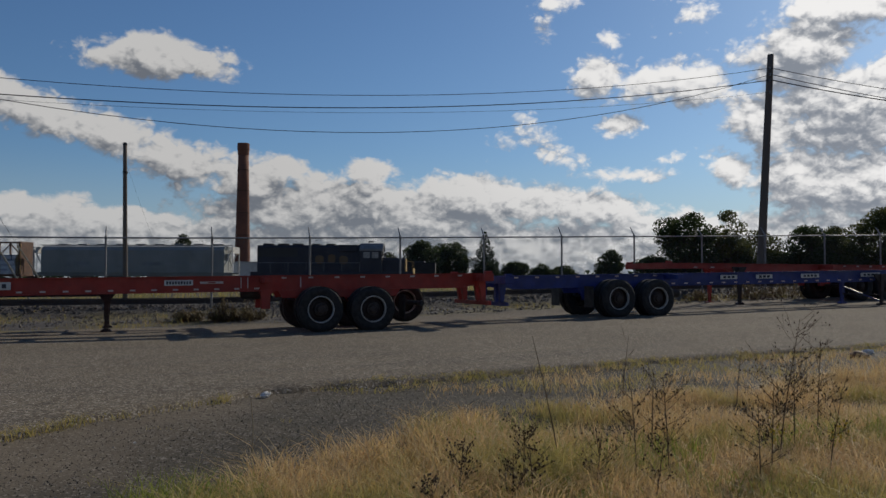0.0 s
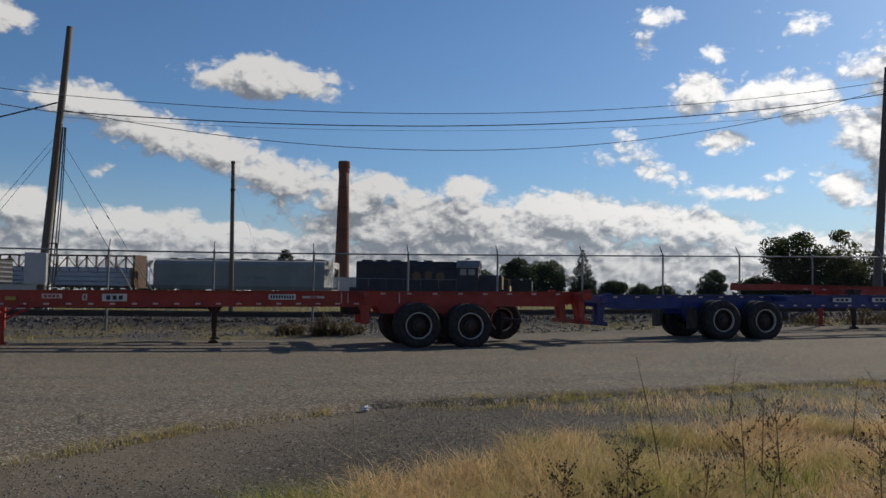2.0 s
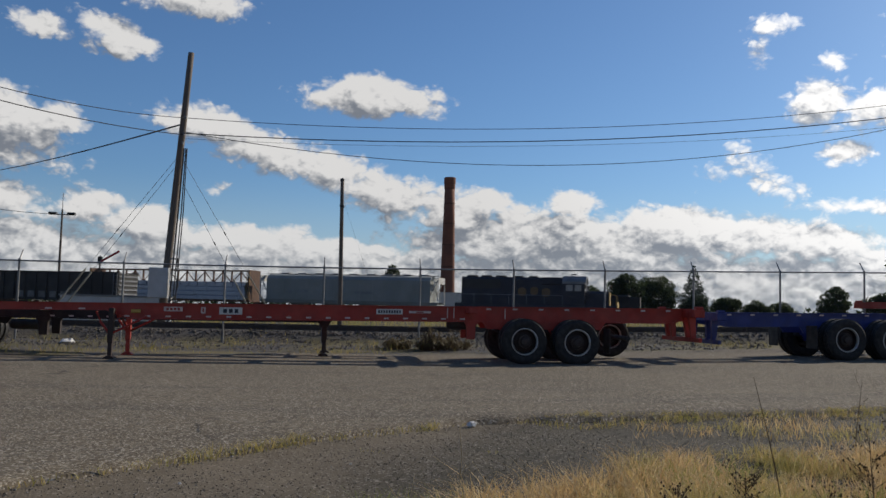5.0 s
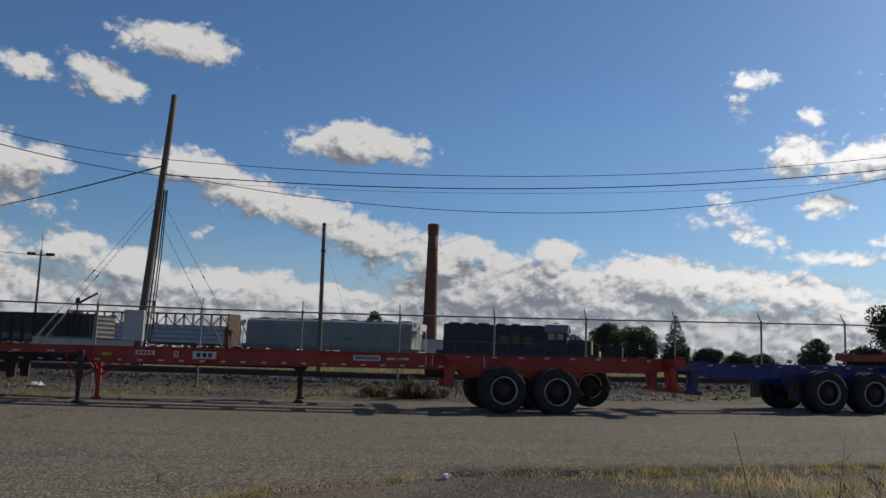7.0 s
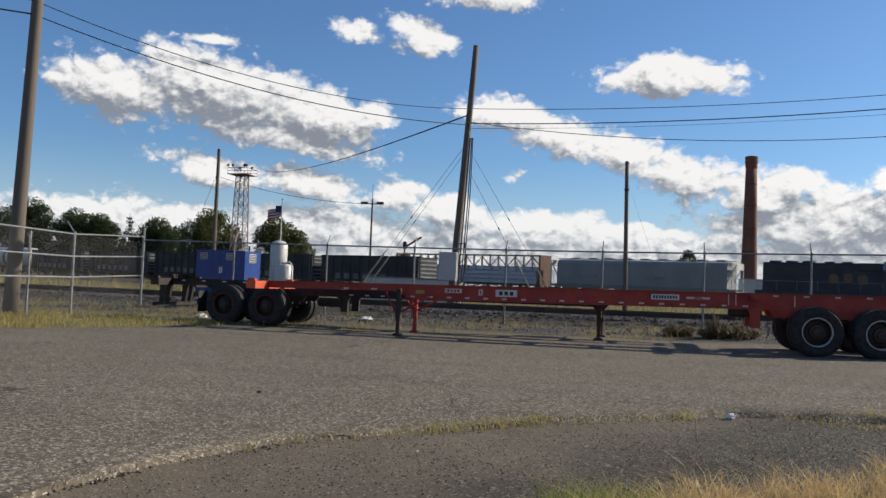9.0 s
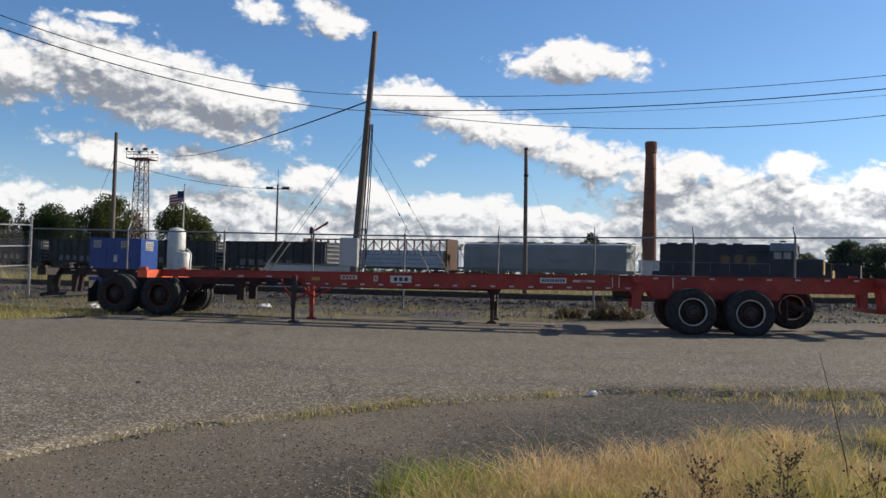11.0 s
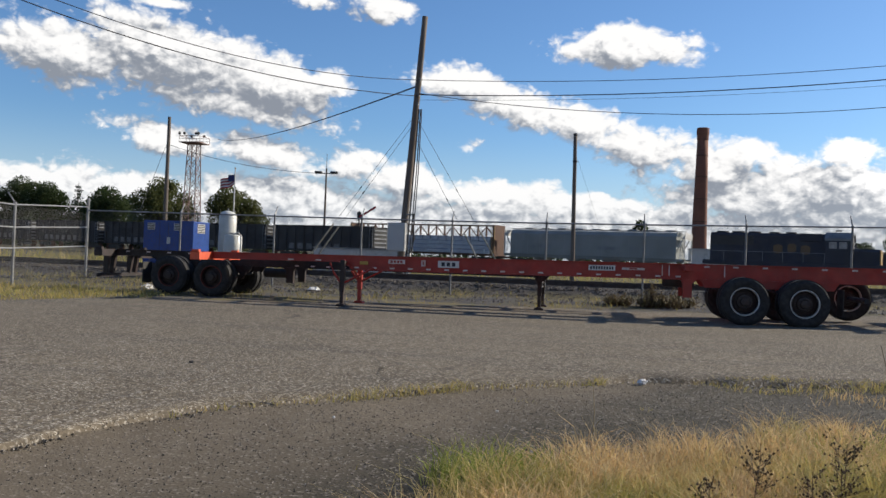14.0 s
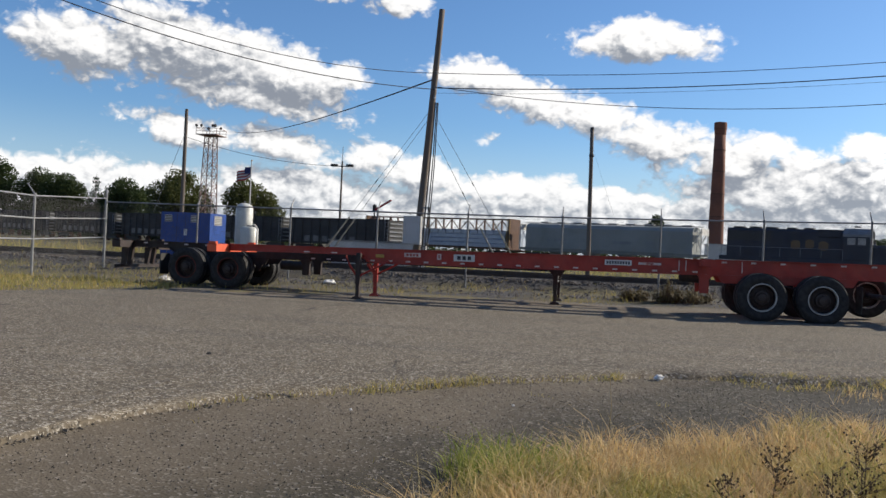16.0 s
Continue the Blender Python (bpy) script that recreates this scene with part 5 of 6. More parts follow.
def build_tower():
    x, y = -68.3, 130
    t = thing("light_tower", pose(x, y, 0), "rusty steel lattice yard light tower with floodlights on a platform", "light tower")
    h = 18.7
    w0, w1 = 1.25, 0.78
    corners = [(-1, -1), (1, -1), (1, 1), (-1, 1)]
    for cx, cy in corners:
        part("leg", Mesh().tube([(cx * w0, cy * w0, 0), (cx * w1, cy * w1, h)], 0.09, 6), M["tower"], t)
    n = 11
    for i in range(n):
        za, zb = h * i / n, h * (i + 1) / n
        a, b = w0 + (w1 - w0) * i / n, w0 + (w1 - w0) * (i + 1) / n
        for (ax, ay), (bx, by) in zip(corners, corners[1:] + corners[:1]):
            part("lattice_brace", Mesh().tube([(ax * a, ay * a, za), (bx * b, by * b, zb)], 0.05, 5), M["tower"], t)
            part("lattice_brace", Mesh().tube([(bx * a, by * a, za), (ax * b, ay * b, zb)], 0.05, 5), M["tower"], t)
            part("cross_strut", Mesh().tube([(ax * b, ay * b, zb), (bx * b, by * b, zb)], 0.045, 5), M["tower"], t)
    p = part("platform", Mesh().box(-1.9, 1.9, -1.9, 1.9, h, h + 0.12), M["tower"], t)
    for s in (-1.85, 1.85):
        part("railing", Mesh().tube([(-1.85, s, h + 1.1), (1.85, s, h + 1.1)], 0.05, 5).tube([(-1.85, s, h + 0.6), (1.85, s, h + 0.6)], 0.04, 5), M["tower"], p)
        part("railing", Mesh().tube([(s, -1.85, h + 1.1), (s, 1.85, h + 1.1)], 0.05, 5), M["tower"], p)
        for k in (-1.85, -0.6, 0.6, 1.85):
            part("railing_post", Mesh().tube([(k, s, h), (k, s, h + 1.1)], 0.04, 5), M["tower"], p)
    for fx, fy in ((-1.8, -1.9), (-0.9, -1.9), (-1.4, 1.7), (1.2, -1.9), (1.6, -1.9), (0.9, 1.7)):
        part("floodlight", Mesh().lathe([(-0.25, 0.0), (-0.25, 0.14), (0.0, 0.27), (0.04, 0.25), (0.04, 0.0)], 12, "y", (fx, fy, h + 1.5)), M["black"], t)
    # mast with a pair of yard lights
    t = thing("yard_lamp_mast", pose(-33.3, 95, 0.1), "slim yard lamp mast with two lamp heads", "lamp post")
    part("mast", Mesh().tube([(0, 0, 0), (0, 0, 11.3)], [0.16, 0.1], 10), M["pole"], t)
    part("aerial", Mesh().tube([(0, 0, 11.3), (0, 0, 13.1)], 0.035, 6), M["galv"], t)
    part("cross_arm", Mesh().tube([(-1.0, 0, 10.7), (1.0, 0, 10.7)], 0.07, 6), M["galv"], t)
    for s in (-1, 1):
        part("lamp_head", Mesh().box(s * 1.0 - 0.4, s * 1.0 + 0.4, -0.3, 0.3, 10.65, 10.95, 0.1), M["black"], t)
    t = thing("wooden_mast", pose(-54.3, 95, 0.1), "tall bare wooden mast standing in the rail yard", "pole")
    part("mast", Mesh().tube([(0, 0, 0), (0.05, 0, 17.4)], [0.3, 0.2], 12), M["pole"], t)
    part("stay", Mesh().tube([(0.05, 0, 14.5), (-5.5, 0, 0.1)], 0.025, 5), M["guy"], t)
    # flag
    t = thing("flagpole", pose(-51.8, 110, 0), "pale flagpole flying a striped red and white flag", "flagpole")
    part("mast", Mesh().tube([(0, 0, 0), (0, 0, 12.6)], [0.12, 0.07], 10), M["plate"], t)
    part("ball", Mesh().lathe([(12.55, 0.0), (12.6, 0.12), (12.72, 0.12), (12.78, 0.0)], 12, "z"), M["yellow"], t)
    flag = None
    n = 14
    for stripe in range(7):
        g = Mesh()
        for i in range(n + 1):
            u = i / n
            xx = -0.08 - 2.2 * u
            yy = 0.22 * math.sin(u * 7.0) * u
            zz = 11.8 - 0.95 * u - 0.15 * math.sin(u * 5)
            za, zb = zz - stripe * 0.21, zz - (stripe + 1) * 0.21
            g.v += [(xx, yy - 0.01, za), (xx, yy - 0.01, zb), (xx, yy + 0.01, za), (xx, yy + 0.01, zb)]
        for i in range(n):
            k = i * 4
            g.f += [(k, k + 1, k + 5, k + 4), (k + 2, k + 6, k + 7, k + 3), (k, k + 4, k + 6, k + 2), (k + 1, k + 3, k + 7, k + 5)]
        s = part("flag_stripe" if stripe else "flag", g, M["flag_red" if stripe % 2 == 0 else "flag_white"], flag or t)
        flag = flag or s
    part("canton", Mesh().box(-1.0, -0.1, -0.06, 0.06, 10.75, 11.7), M["flag_blue"], flag)


build_tower()
cable("cable", (-54.25, 95, 14.0), (-33.3, 95, 10.8), 0.8, 0.03, "guy", "thin cable between the yard masts")
# railway crossing signal arm far behind the gondolas
t = thing("signal_mast", pose(-29.5, 97, 0.1), "dark railway signal mast with a raised red arm", "signal")
part("mast", Mesh().tube([(0, 0, 0), (0, 0, 6.3)], 0.09, 8), M["black"], t)
part("signal_head", Mesh().box(-0.22, 0.22, -0.15, 0.15, 5.4, 6.2, 0.06), M["black"], t)
part("signal_arm", Mesh().box(0, 2.4, -0.05, 0.05, -0.12, 0.12), M["flag_red"], t, "red arm", at=pose(0.1, -0.2, 5.6, 0, -32, 0))


# ---- low buildings beyond the yard ----
t = thing("white_shed", pose(13.6, 125, lie(15, 125)), "small white flat-roofed shed beyond the rail yard", "shed")
part("wall", Mesh().box(0, 4.0, 0, 5, 0, 3.5, 0.03), M["plate"], t)
part("roof", Mesh().box(-0.15, 4.15, -0.15, 5.15, 3.5, 3.65), M["roof_white"], t)
t = thing("low_building", pose(18.4, 128, lie(22, 128)), "long low building with a grey-green pitched roof", "building")
part("wall", Mesh().box(0, 9.0, 0, 8, 0, 2.1), M["roof_white"], t)
part("roof", Mesh().prism_x([(-0.4, 2.1), (8.4, 2.1), (4.0, 3.7)], -0.4, 9.4), M["hopper"], t)
part("eave_board", Mesh().box(-0.4, 9.4, -0.46, -0.4, 1.98, 2.16), M["plate"], t)


# ---- octagonal sign by the gate ----
t = thing("octagonal_sign", pose(-17.35, 15.9, 0), "pale octagonal road sign seen from behind on a steel post", "road sign")
ring = [(0.42 * math.cos(math.pi / 8 + k * math.pi / 4), 1.75 + 0.42 * math.sin(math.pi / 8 + k * math.pi / 4)) for k in range(8)]
part("sign_plate", Mesh().prism(ring, -0.004, 0.004), M["plate"], t, at=pose(0, 0, 0, 0, 0, -50))
part("post", Mesh().box(-0.03, 0.03, 0.006, 0.05, -0.1, 2.25), M["galv"], t)


# ---- trees ----
def leaf_cloud(rng, clumps, per, size):
    """Many small leaves set round the given clumps (centre, radius)."""
    vs, fs = [], []
    for (cx, cy, cz, r) in clumps:
        n = int(per * (r ** 1.4))
        d = rng.normal(size=(n, 3))
        d /= np.linalg.norm(d, axis=1)[:, None]
        rad = r * (0.45 + 0.6 * rng.random(n) ** 0.6)
        p = np.array([cx, cy, cz]) + d * rad[:, None] * np.array([1, 1, 0.8])
        a = rng.normal(size=(n, 3))
        a /= np.linalg.norm(a, axis=1)[:, None]
        b = np.cross(a, rng.normal(size=(n, 3)))
        b /= np.linalg.norm(b, axis=1)[:, None]
        s = size * (0.6 + 0.8 * rng.random(n))[:, None]
        base = len(vs)
        quad = np.stack([p - a * s, p + b * s * 0.55, p + a * s, p - b * s * 0.55], 1).reshape(-1, 3)
        vs.extend(map(tuple, quad))
        fs.extend((base + 4 * i, base + 4 * i + 1, base + 4 * i + 2, base + 4 * i + 3) for i in range(n))
    g = Mesh()
    g.v, g.f = vs, fs
    return g


def tree_parts(seed, h, w, leaf, per=150, gap=0.0, size=0.21):
    """trunk with limbs, and crown, about the foot of the tree."""
    rng = np.random.default_rng(seed)
    wood = Mesh()
    bole = h * 0.3
    lean = rng.uniform(-0.03, 0.03, 2) * h
    wood.tube([(0, 0, -0.2), (lean[0] * 0.3, lean[1] * 0.3, bole * 0.6), (lean[0], lean[1], h * 0.62)], [h * 0.028, h * 0.02, h * 0.008], 8)
    clumps = []
    n = int(22 + 1.5 * w)
    for i in range(n):
        ang = rng.uniform(0, 2 * math.pi)
        u = rng.uniform(-1.0, 1.0)
        rr = math.sqrt(max(0.05, 1 - u * u)) * rng.uniform(0.55, 0.95)
        c = np.array([lean[0] + math.cos(ang) * rr * w * 0.38, lean[1] + math.sin(ang) * rr * w * 0.38, h * 0.52 + u * h * 0.40])
        r = w * rng.uniform(0.11, 0.20)
        if rng.random() < gap:
            continue
        clumps.append((*c, r))
        wood.tube([(lean[0] * 0.6, lean[1] * 0.6, bole * rng.uniform(0.6, 1.3)), tuple((c + np.array([lean[0], lean[1], bole])) / 2 + np.array([0, 0, h * 0.05])), tuple(c)], [h * 0.011, h * 0.006, h * 0.002], 5)
    clumps.append((lean[0], lean[1], h * 0.52, w * 0.30))
    return wood, leaf_cloud(rng, clumps, per, size)


def spruce_parts(seed, h, w):
    rng = np.random.default_rng(seed)
    wood = Mesh().tube([(0, 0, -0.2), (0, 0, h)], [h * 0.02, 0.02], 8)
    clumps = []
    z = h * 0.1
    while z < h * 0.98:
        r = w * 0.5 * (1 - z / h) ** 0.85 + 0.12
        k = max(3, int(r * 4))
        for i in range(k):
            a = 2 * math.pi * (i + rng.random()) / k
            f = rng.uniform(0.55, 1.0)
            clumps.append((math.cos(a) * r * f, math.sin(a) * r * f, z - 0.15 * r, 0.28 + 0.22 * r))
        wood.tube([(0, 0, z), (r * math.cos(z * 7), r * math.sin(z * 7), z - 0.2)], [0.05, 0.02], 4)
        z += h * 0.055
    return wood, leaf_cloud(rng, clumps, 60, 0.2)


def plant_tree(name, x, y, parts, leaf, label, category="tree", group=""):
    wood, crown = parts
    t = thing(name, pose(x, y, lie(x, y) - 0.1), label, category, group)
    part("trunk", wood, M["bark"], t)
    part("crown", crown, M[leaf], t)
    return t


TREES_LEFT = [
    (-128, 150, 15.5, 15, "leaf_dark"), (-117, 152, 13.8, 14, "leaf_dark"), (-110, 150, 13.4, 12, "leaf_dark"), (-94.5, 150, 12.2, 13, "leaf_dark"), (-101, 154, 10.5, 9, "leaf_dark"),
    (-78.5, 140, 12.8, 13.5, "leaf_light"), (-65, 141, 13.2, 12.5, "leaf_light"), (-85, 150, 8.0, 7, "leaf_dark"),
    (-140, 148, 14, 14, "leaf_light"),
]
TREES_RIGHT = [
    (82.5, 110, 12.2, 11.5, "leaf_dark"), (91.5, 111, 12.6, 10.5, "leaf_light"), (99.5, 113, 9.2, 10, "leaf_light"), (108.5, 110, 10.4, 11, "leaf_dark"), (116.5, 111, 10.6, 10, "leaf_light"), (125, 110, 13.6, 14, "leaf_light"), (137, 112, 13, 14, "leaf_dark"),

]
TREES_FAR = [
    (58.5, 170, 9.0, 10, "leaf_dark"), (65.5, 171, 9.3, 10, "leaf_dark"), (82.5, 172, 4.4, 9, "leaf_dark"), (88.5, 171, 3.9, 8, "leaf_dark"), (105.5, 170, 7.6, 8.5, "leaf_dark"), (96, 175, 3.6, 8, "leaf_dark"),
    (36, 172, 6.2, 8, "leaf_dark"), (43.5, 170, 6.4, 8.5, "leaf_dark"), (50.5, 171, 6.2, 9, "leaf_dark"), (9, 172, 10.3, 5.5, "leaf_dark"), (29, 173, 6.5, 9, "leaf_dark"), (75, 174, 4.8, 8, "leaf_dark"),
]
for i, (x, y, h, w, leaf) in enumerate(TREES_LEFT + TREES_RIGHT + TREES_FAR):
    words = "dark green leafy tree beyond the rail yard" if leaf == "leaf_dark" else "olive green leafy tree with an open crown"
    plant_tree("tree", x, y, tree_parts(40 + i, h, w, leaf, gap=0.3 if (x, y) == (91.5, 111) else 0.05), leaf, words, group="trees beyond the yard")
for x, y, h, w in ((-103.5, 151, 13.4, 5.5), (73.5, 170, 11.6, 7.5)):
    plant_tree("spruce_tree", x, y, spruce_parts(int(abs(x)), h, w), "leaf_spruce", "dark conical spruce tree among leafy trees", group="trees beyond the yard")

for i, (x, y, h, w) in enumerate(((77.5, 112, 4.2, 8), (86, 113, 4.8, 9), (95, 114, 5.2, 10), (103, 112, 5.0, 9), (112, 113, 5.6, 10), (121, 113, 5.5, 10), (130, 113, 6, 10), (-122, 155, 7, 10), (-106, 156, 6.5, 11), (-90, 155, 5, 10))):
    plant_tree("bush", x, y, tree_parts(140 + i, h, w, "leaf_dark", size=0.2), "leaf_dark", "low dark green bush under the trees", "bush", "bushes under the trees")

# far hedge line on the horizon
rng = np.random.default_rng(5)
clumps = []
for k in range(170):
    x = -330 + k * 4.1 + rng.uniform(-2, 2)
    clumps.append((x, 260 + rng.uniform(-8, 8), rng.uniform(0.8, 2.2), rng.uniform(2.2, 3.8)))
hedge = part("distant_woods", leaf_cloud(rng, clumps, 12, 0.8), M["leaf_dark"])
tagged(hedge, "low line of dark woods on the horizon", "woods", kind="stuff")


# ---- grass ----
def blades(rng, pts, heights, width, lean, name, mat, label, seg=2):
    """Bent tapering blades at the given places, in one mesh."""
    n = len(pts)
    ang = rng.uniform(0, 2 * math.pi, n)
    face = rng.uniform(0, 2 * math.pi, n)
    d = np.stack([np.cos(ang), np.sin(ang), np.zeros(n)], 1)
    s = np.stack([np.cos(face), np.sin(face), np.zeros(n)], 1) * (width * (0.6 + 0.8 * rng.random(n)))[:, None] * 0.5
    bend = (lean * (0.3 + rng.random(n)) * heights)[:, None]
    up = np.zeros((n, 3))
    up[:, 2] = heights
    root = pts
    mid = pts + up * 0.55 + d * bend * 0.35
    tip = pts + up * (1 - 0.25 * lean) + d * bend
    v = np.stack([root - s, root + s, mid - s * 0.8, mid + s * 0.8, tip], 1).reshape(-1, 3)
    i = np.arange(n) * 5
    quads = np.stack([i, i + 1, i + 3, i + 2], 1)
    tris = np.stack([i + 2, i + 3, i + 4], 1)
    me = bpy.data.meshes.new(name)
    me.from_pydata(v.tolist(), [], quads.tolist() + tris.tolist())
    me.materials.append(M[mat])
    return tagged(new(name, me), label, "grass", kind="stuff")


GRASS_EDGE = [(-2.3, -1.5), (-1.95, 0.4), (-1.65, 1.35), (-1.2, 1.9), (-0.5, 2.45), (0.3, 3.0), (1.2, 3.7), (2.2, 3.9), (4, 4.1), (10, 4.3), (40, 4.4)]


def patch(x, y, f, o):
    return noise.noise((x * f, y * f, o))


def sow(rng, n, x0, x1, y0, y1, keep):
    """Places where keep(x, y) gives a chance, with a height factor: arrays of points and factors."""
    out, fac = [], []
    for x, y, c in zip(rng.uniform(x0, x1, n), rng.uniform(y0, y1, n), rng.random(n)):
        k = keep(x, y)
        if c < k:
            out.append((x, y, lie(x, y) - 0.01))
            fac.append(k)
    return np.array(out), np.array(fac)


def build_grass():
    rng = np.random.default_rng(11)

    def main(x, y):
        e = lerp_table(GRASS_EDGE, x) + 0.2 * patch(x, y, 1.3, 2) + 0.15 * patch(x, y, 4, 5)
        if x > -1.2 and 1.4 < y and patch(x, y, 1.1, 9) < (-0.28 if y < 2.4 else -0.08):
            return 0.12 * ease(e - y, -0.15, 0.35)
        return ease(e - y, -0.15, 0.35) if x > -2.4 + 0.2 * patch(x, y, 3, 1) else 0.0

    pts, f = sow(rng, 105000, -2.4, 6.0, -0.6, 4.6, main)
    h = (0.12 + 0.32 * rng.random(len(pts)) ** 1.3) * (0.55 + 0.45 * f) * (1 + np.array([0.4 * patch(p[0], p[1], 0.9, 4) + 0.4 * patch(p[0], p[1], 3.1, 7) for p in pts]))
    h *= np.array([1 - 0.35 * ease(p[0], 0.2, 1.2) for p in pts])
    blades(rng, pts, h, 0.0052, 0.95, "dry_grass", "dry_grass", "dry golden grass growing over gravel")
    def behind(x, y):
        return ease(y + 2.6 + 0.5 * patch(x, y, 1.5, 8), 0.0, 0.8) * ease(x + 1.7 + 0.4 * patch(x, y, 1.7, 3), 0, 0.5)

    pts, f = sow(rng, 26000, -2.4, 9.0, -3.4, -0.5, behind)
    blades(rng, pts, (0.12 + 0.3 * rng.random(len(pts))) * (0.5 + 0.5 * f), 0.006, 0.85, "dry_grass", "dry_grass", "dry golden grass growing over gravel")
    pts, f = sow(rng, 40000, 6.0, 22.0, -0.6, 4.8, main)
    h = (0.18 + 0.26 * rng.random(len(pts))) * (0.55 + 0.45 * f)
    blades(rng, pts, h, 0.009, 0.75, "dry_grass", "dry_grass", "dry golden grass beside the road")

    def thin_patches(x, y):
        e = lerp_table(GRASS_EDGE, x)
        n = lerp_table(NEAR_EDGE, x)
        if y < e - 0.2 or y > n - 0.1:
            return 0.0
        return 0.6 * ease(patch(x, y, 0.9, 21) + 0.35 * patch(x, y, 3, 8) + 0.12 * min(2.5, x - 1.2), 0.0, 0.4)

    pts, f = sow(rng, 34000, 1.0, 16, 2.0, 6.6, thin_patches)
    blades(rng, pts, (0.06 + 0.13 * rng.random(len(pts))), 0.006, 0.9, "dry_grass", "dry_grass", "sparse dry grass tufts on gravel")

    def edge_strip(x, y):
        n = lerp_table(NEAR_EDGE, x) + 0.02
        wide = 0.30 if x > 0.8 else 0.16
        here = ease(patch(x, 0, 0.9, 31) + 0.3 * patch(x, 0, 4, 3), -0.2 if x > 0.8 else -0.12, 0.2)
        if -3.6 < x < -0.95:
            here, wide = 0.35 + 0.65 * here, 0.2
        if x > 0.2:
            here = (0.4 + 0.6 * here) * ease(patch(x, y, 1.6, 12) + 0.3 * patch(x, y, 5, 2), -0.6, 0.0)
            wide = 0.2 + 0.25 * ease(patch(x, 0, 0.5, 17), -0.3, 0.4)
        if -0.95 < x < 0.0:
            here *= 0.08
        return here * ease(wide - abs(y - n), 0.0, 0.12) if x > -4.3 else 0.0

    pts, f = sow(rng, 150000, -4.3, 16, 2.0, 7.2, edge_strip)
    blades(rng, pts, 0.035 + 0.095 * rng.random(len(pts)) * (0.4 + f), 0.006, 0.8, "green_grass", "verge_grass", "yellow-green grass along the asphalt edge")

    def lush(x, y):
        d = math.hypot((x + 1.62) / 0.45, (y - 1.15) / 0.4)
        d2 = math.hypot((x - 0.55) / 0.5, (y - 2.3) / 0.25)
        d3 = math.hypot((x + 0.3) / 0.8, (y - 0.3) / 0.5)
        return max(ease(1.2 - d, 0, 0.5), 0.6 * ease(1.2 - d2, 0, 0.5), 0.6 * ease(1.2 - d3, 0, 0.5),
                   0.5 * ease(patch(x, y, 1.2, 71), 0.15, 0.4) if x > 0 and y < 1.6 else 0.0)

    pts, f = sow(rng, 30000, -2.4, 3.6, -0.4, 2.8, lush)
    blades(rng, pts, 0.12 + 0.2 * rng.random(len(pts)), 0.006, 0.6, "green_grass", "green_grass", "fresh green grass clump at the gravel edge")

    def tufts(x, y):
        return 0.8 * ease(patch(x, y, 2.6, 44), 0.5, 0.7) if y < lerp_table(NEAR_EDGE, x) - 0.15 else 0.0

    pts, f = sow(rng, 9000, -4.2, 0.5, 1.2, 5.6, tufts)
    if len(pts):
        blades(rng, pts, 0.02 + 0.06 * rng.random(len(pts)), 0.005, 0.9, "green_grass", "verge_grass", "small grass tufts on dark gravel")

    # verge between the road and the fence, and along the bank
    def verge(x, y):
        f = lerp_table(FAR_EDGE, x)
        if y < f + 0.1:
            return 0.0
        k = 0.2 + 0.9 * ease(patch(x, y, 0.35, 14) + 0.4 * patch(x, y, 1.3, 6), -0.15, 0.45)
        if x < -12.2:
            k = 0.35 + 0.65 * ease(patch(x, y, 0.5, 3), -0.3, 0.2)
        return k * (1.0 if y < 22.9 else 0.25)

    pts, f = sow(rng, 46000, -26, 34, 9.5, 24.0, verge)
    h = (0.05 + 0.20 * rng.random(len(pts)) ** 2) * (0.5 + f)
    blades(rng, pts, h, 0.012, 0.8, "verge_grass", "verge_grass", "dry yellow-green grass along the fence")

    def corner(x, y):
        return (0.4 + 0.6 * ease(patch(x, y, 0.6, 3), -0.3, 0.2)) if y > lerp_table(FAR_EDGE, x) + 0.1 else 0.0

    pts, f = sow(rng, 24000, -30, -11.8, 9.0, 17.5, corner)
    blades(rng, pts, 0.06 + 0.16 * rng.random(len(pts)) * f, 0.014, 0.8, "verge_grass", "verge_grass", "sunlit yellow-green grass beside the gate")

    def field(x, y):
        return 0.25 + 0.75 * ease(patch(x, y, 0.15, 60), -0.2, 0.3)

    pts, f = sow(rng, 26000, -60, 60, 28.3, 62, field)
    h = 0.2 + 0.85 * rng.random(len(pts)) ** 3
    blades(rng, pts, h, 0.03, 0.5, "field_grass", "verge_grass", "tall dry weeds in the rail yard")


build_grass()


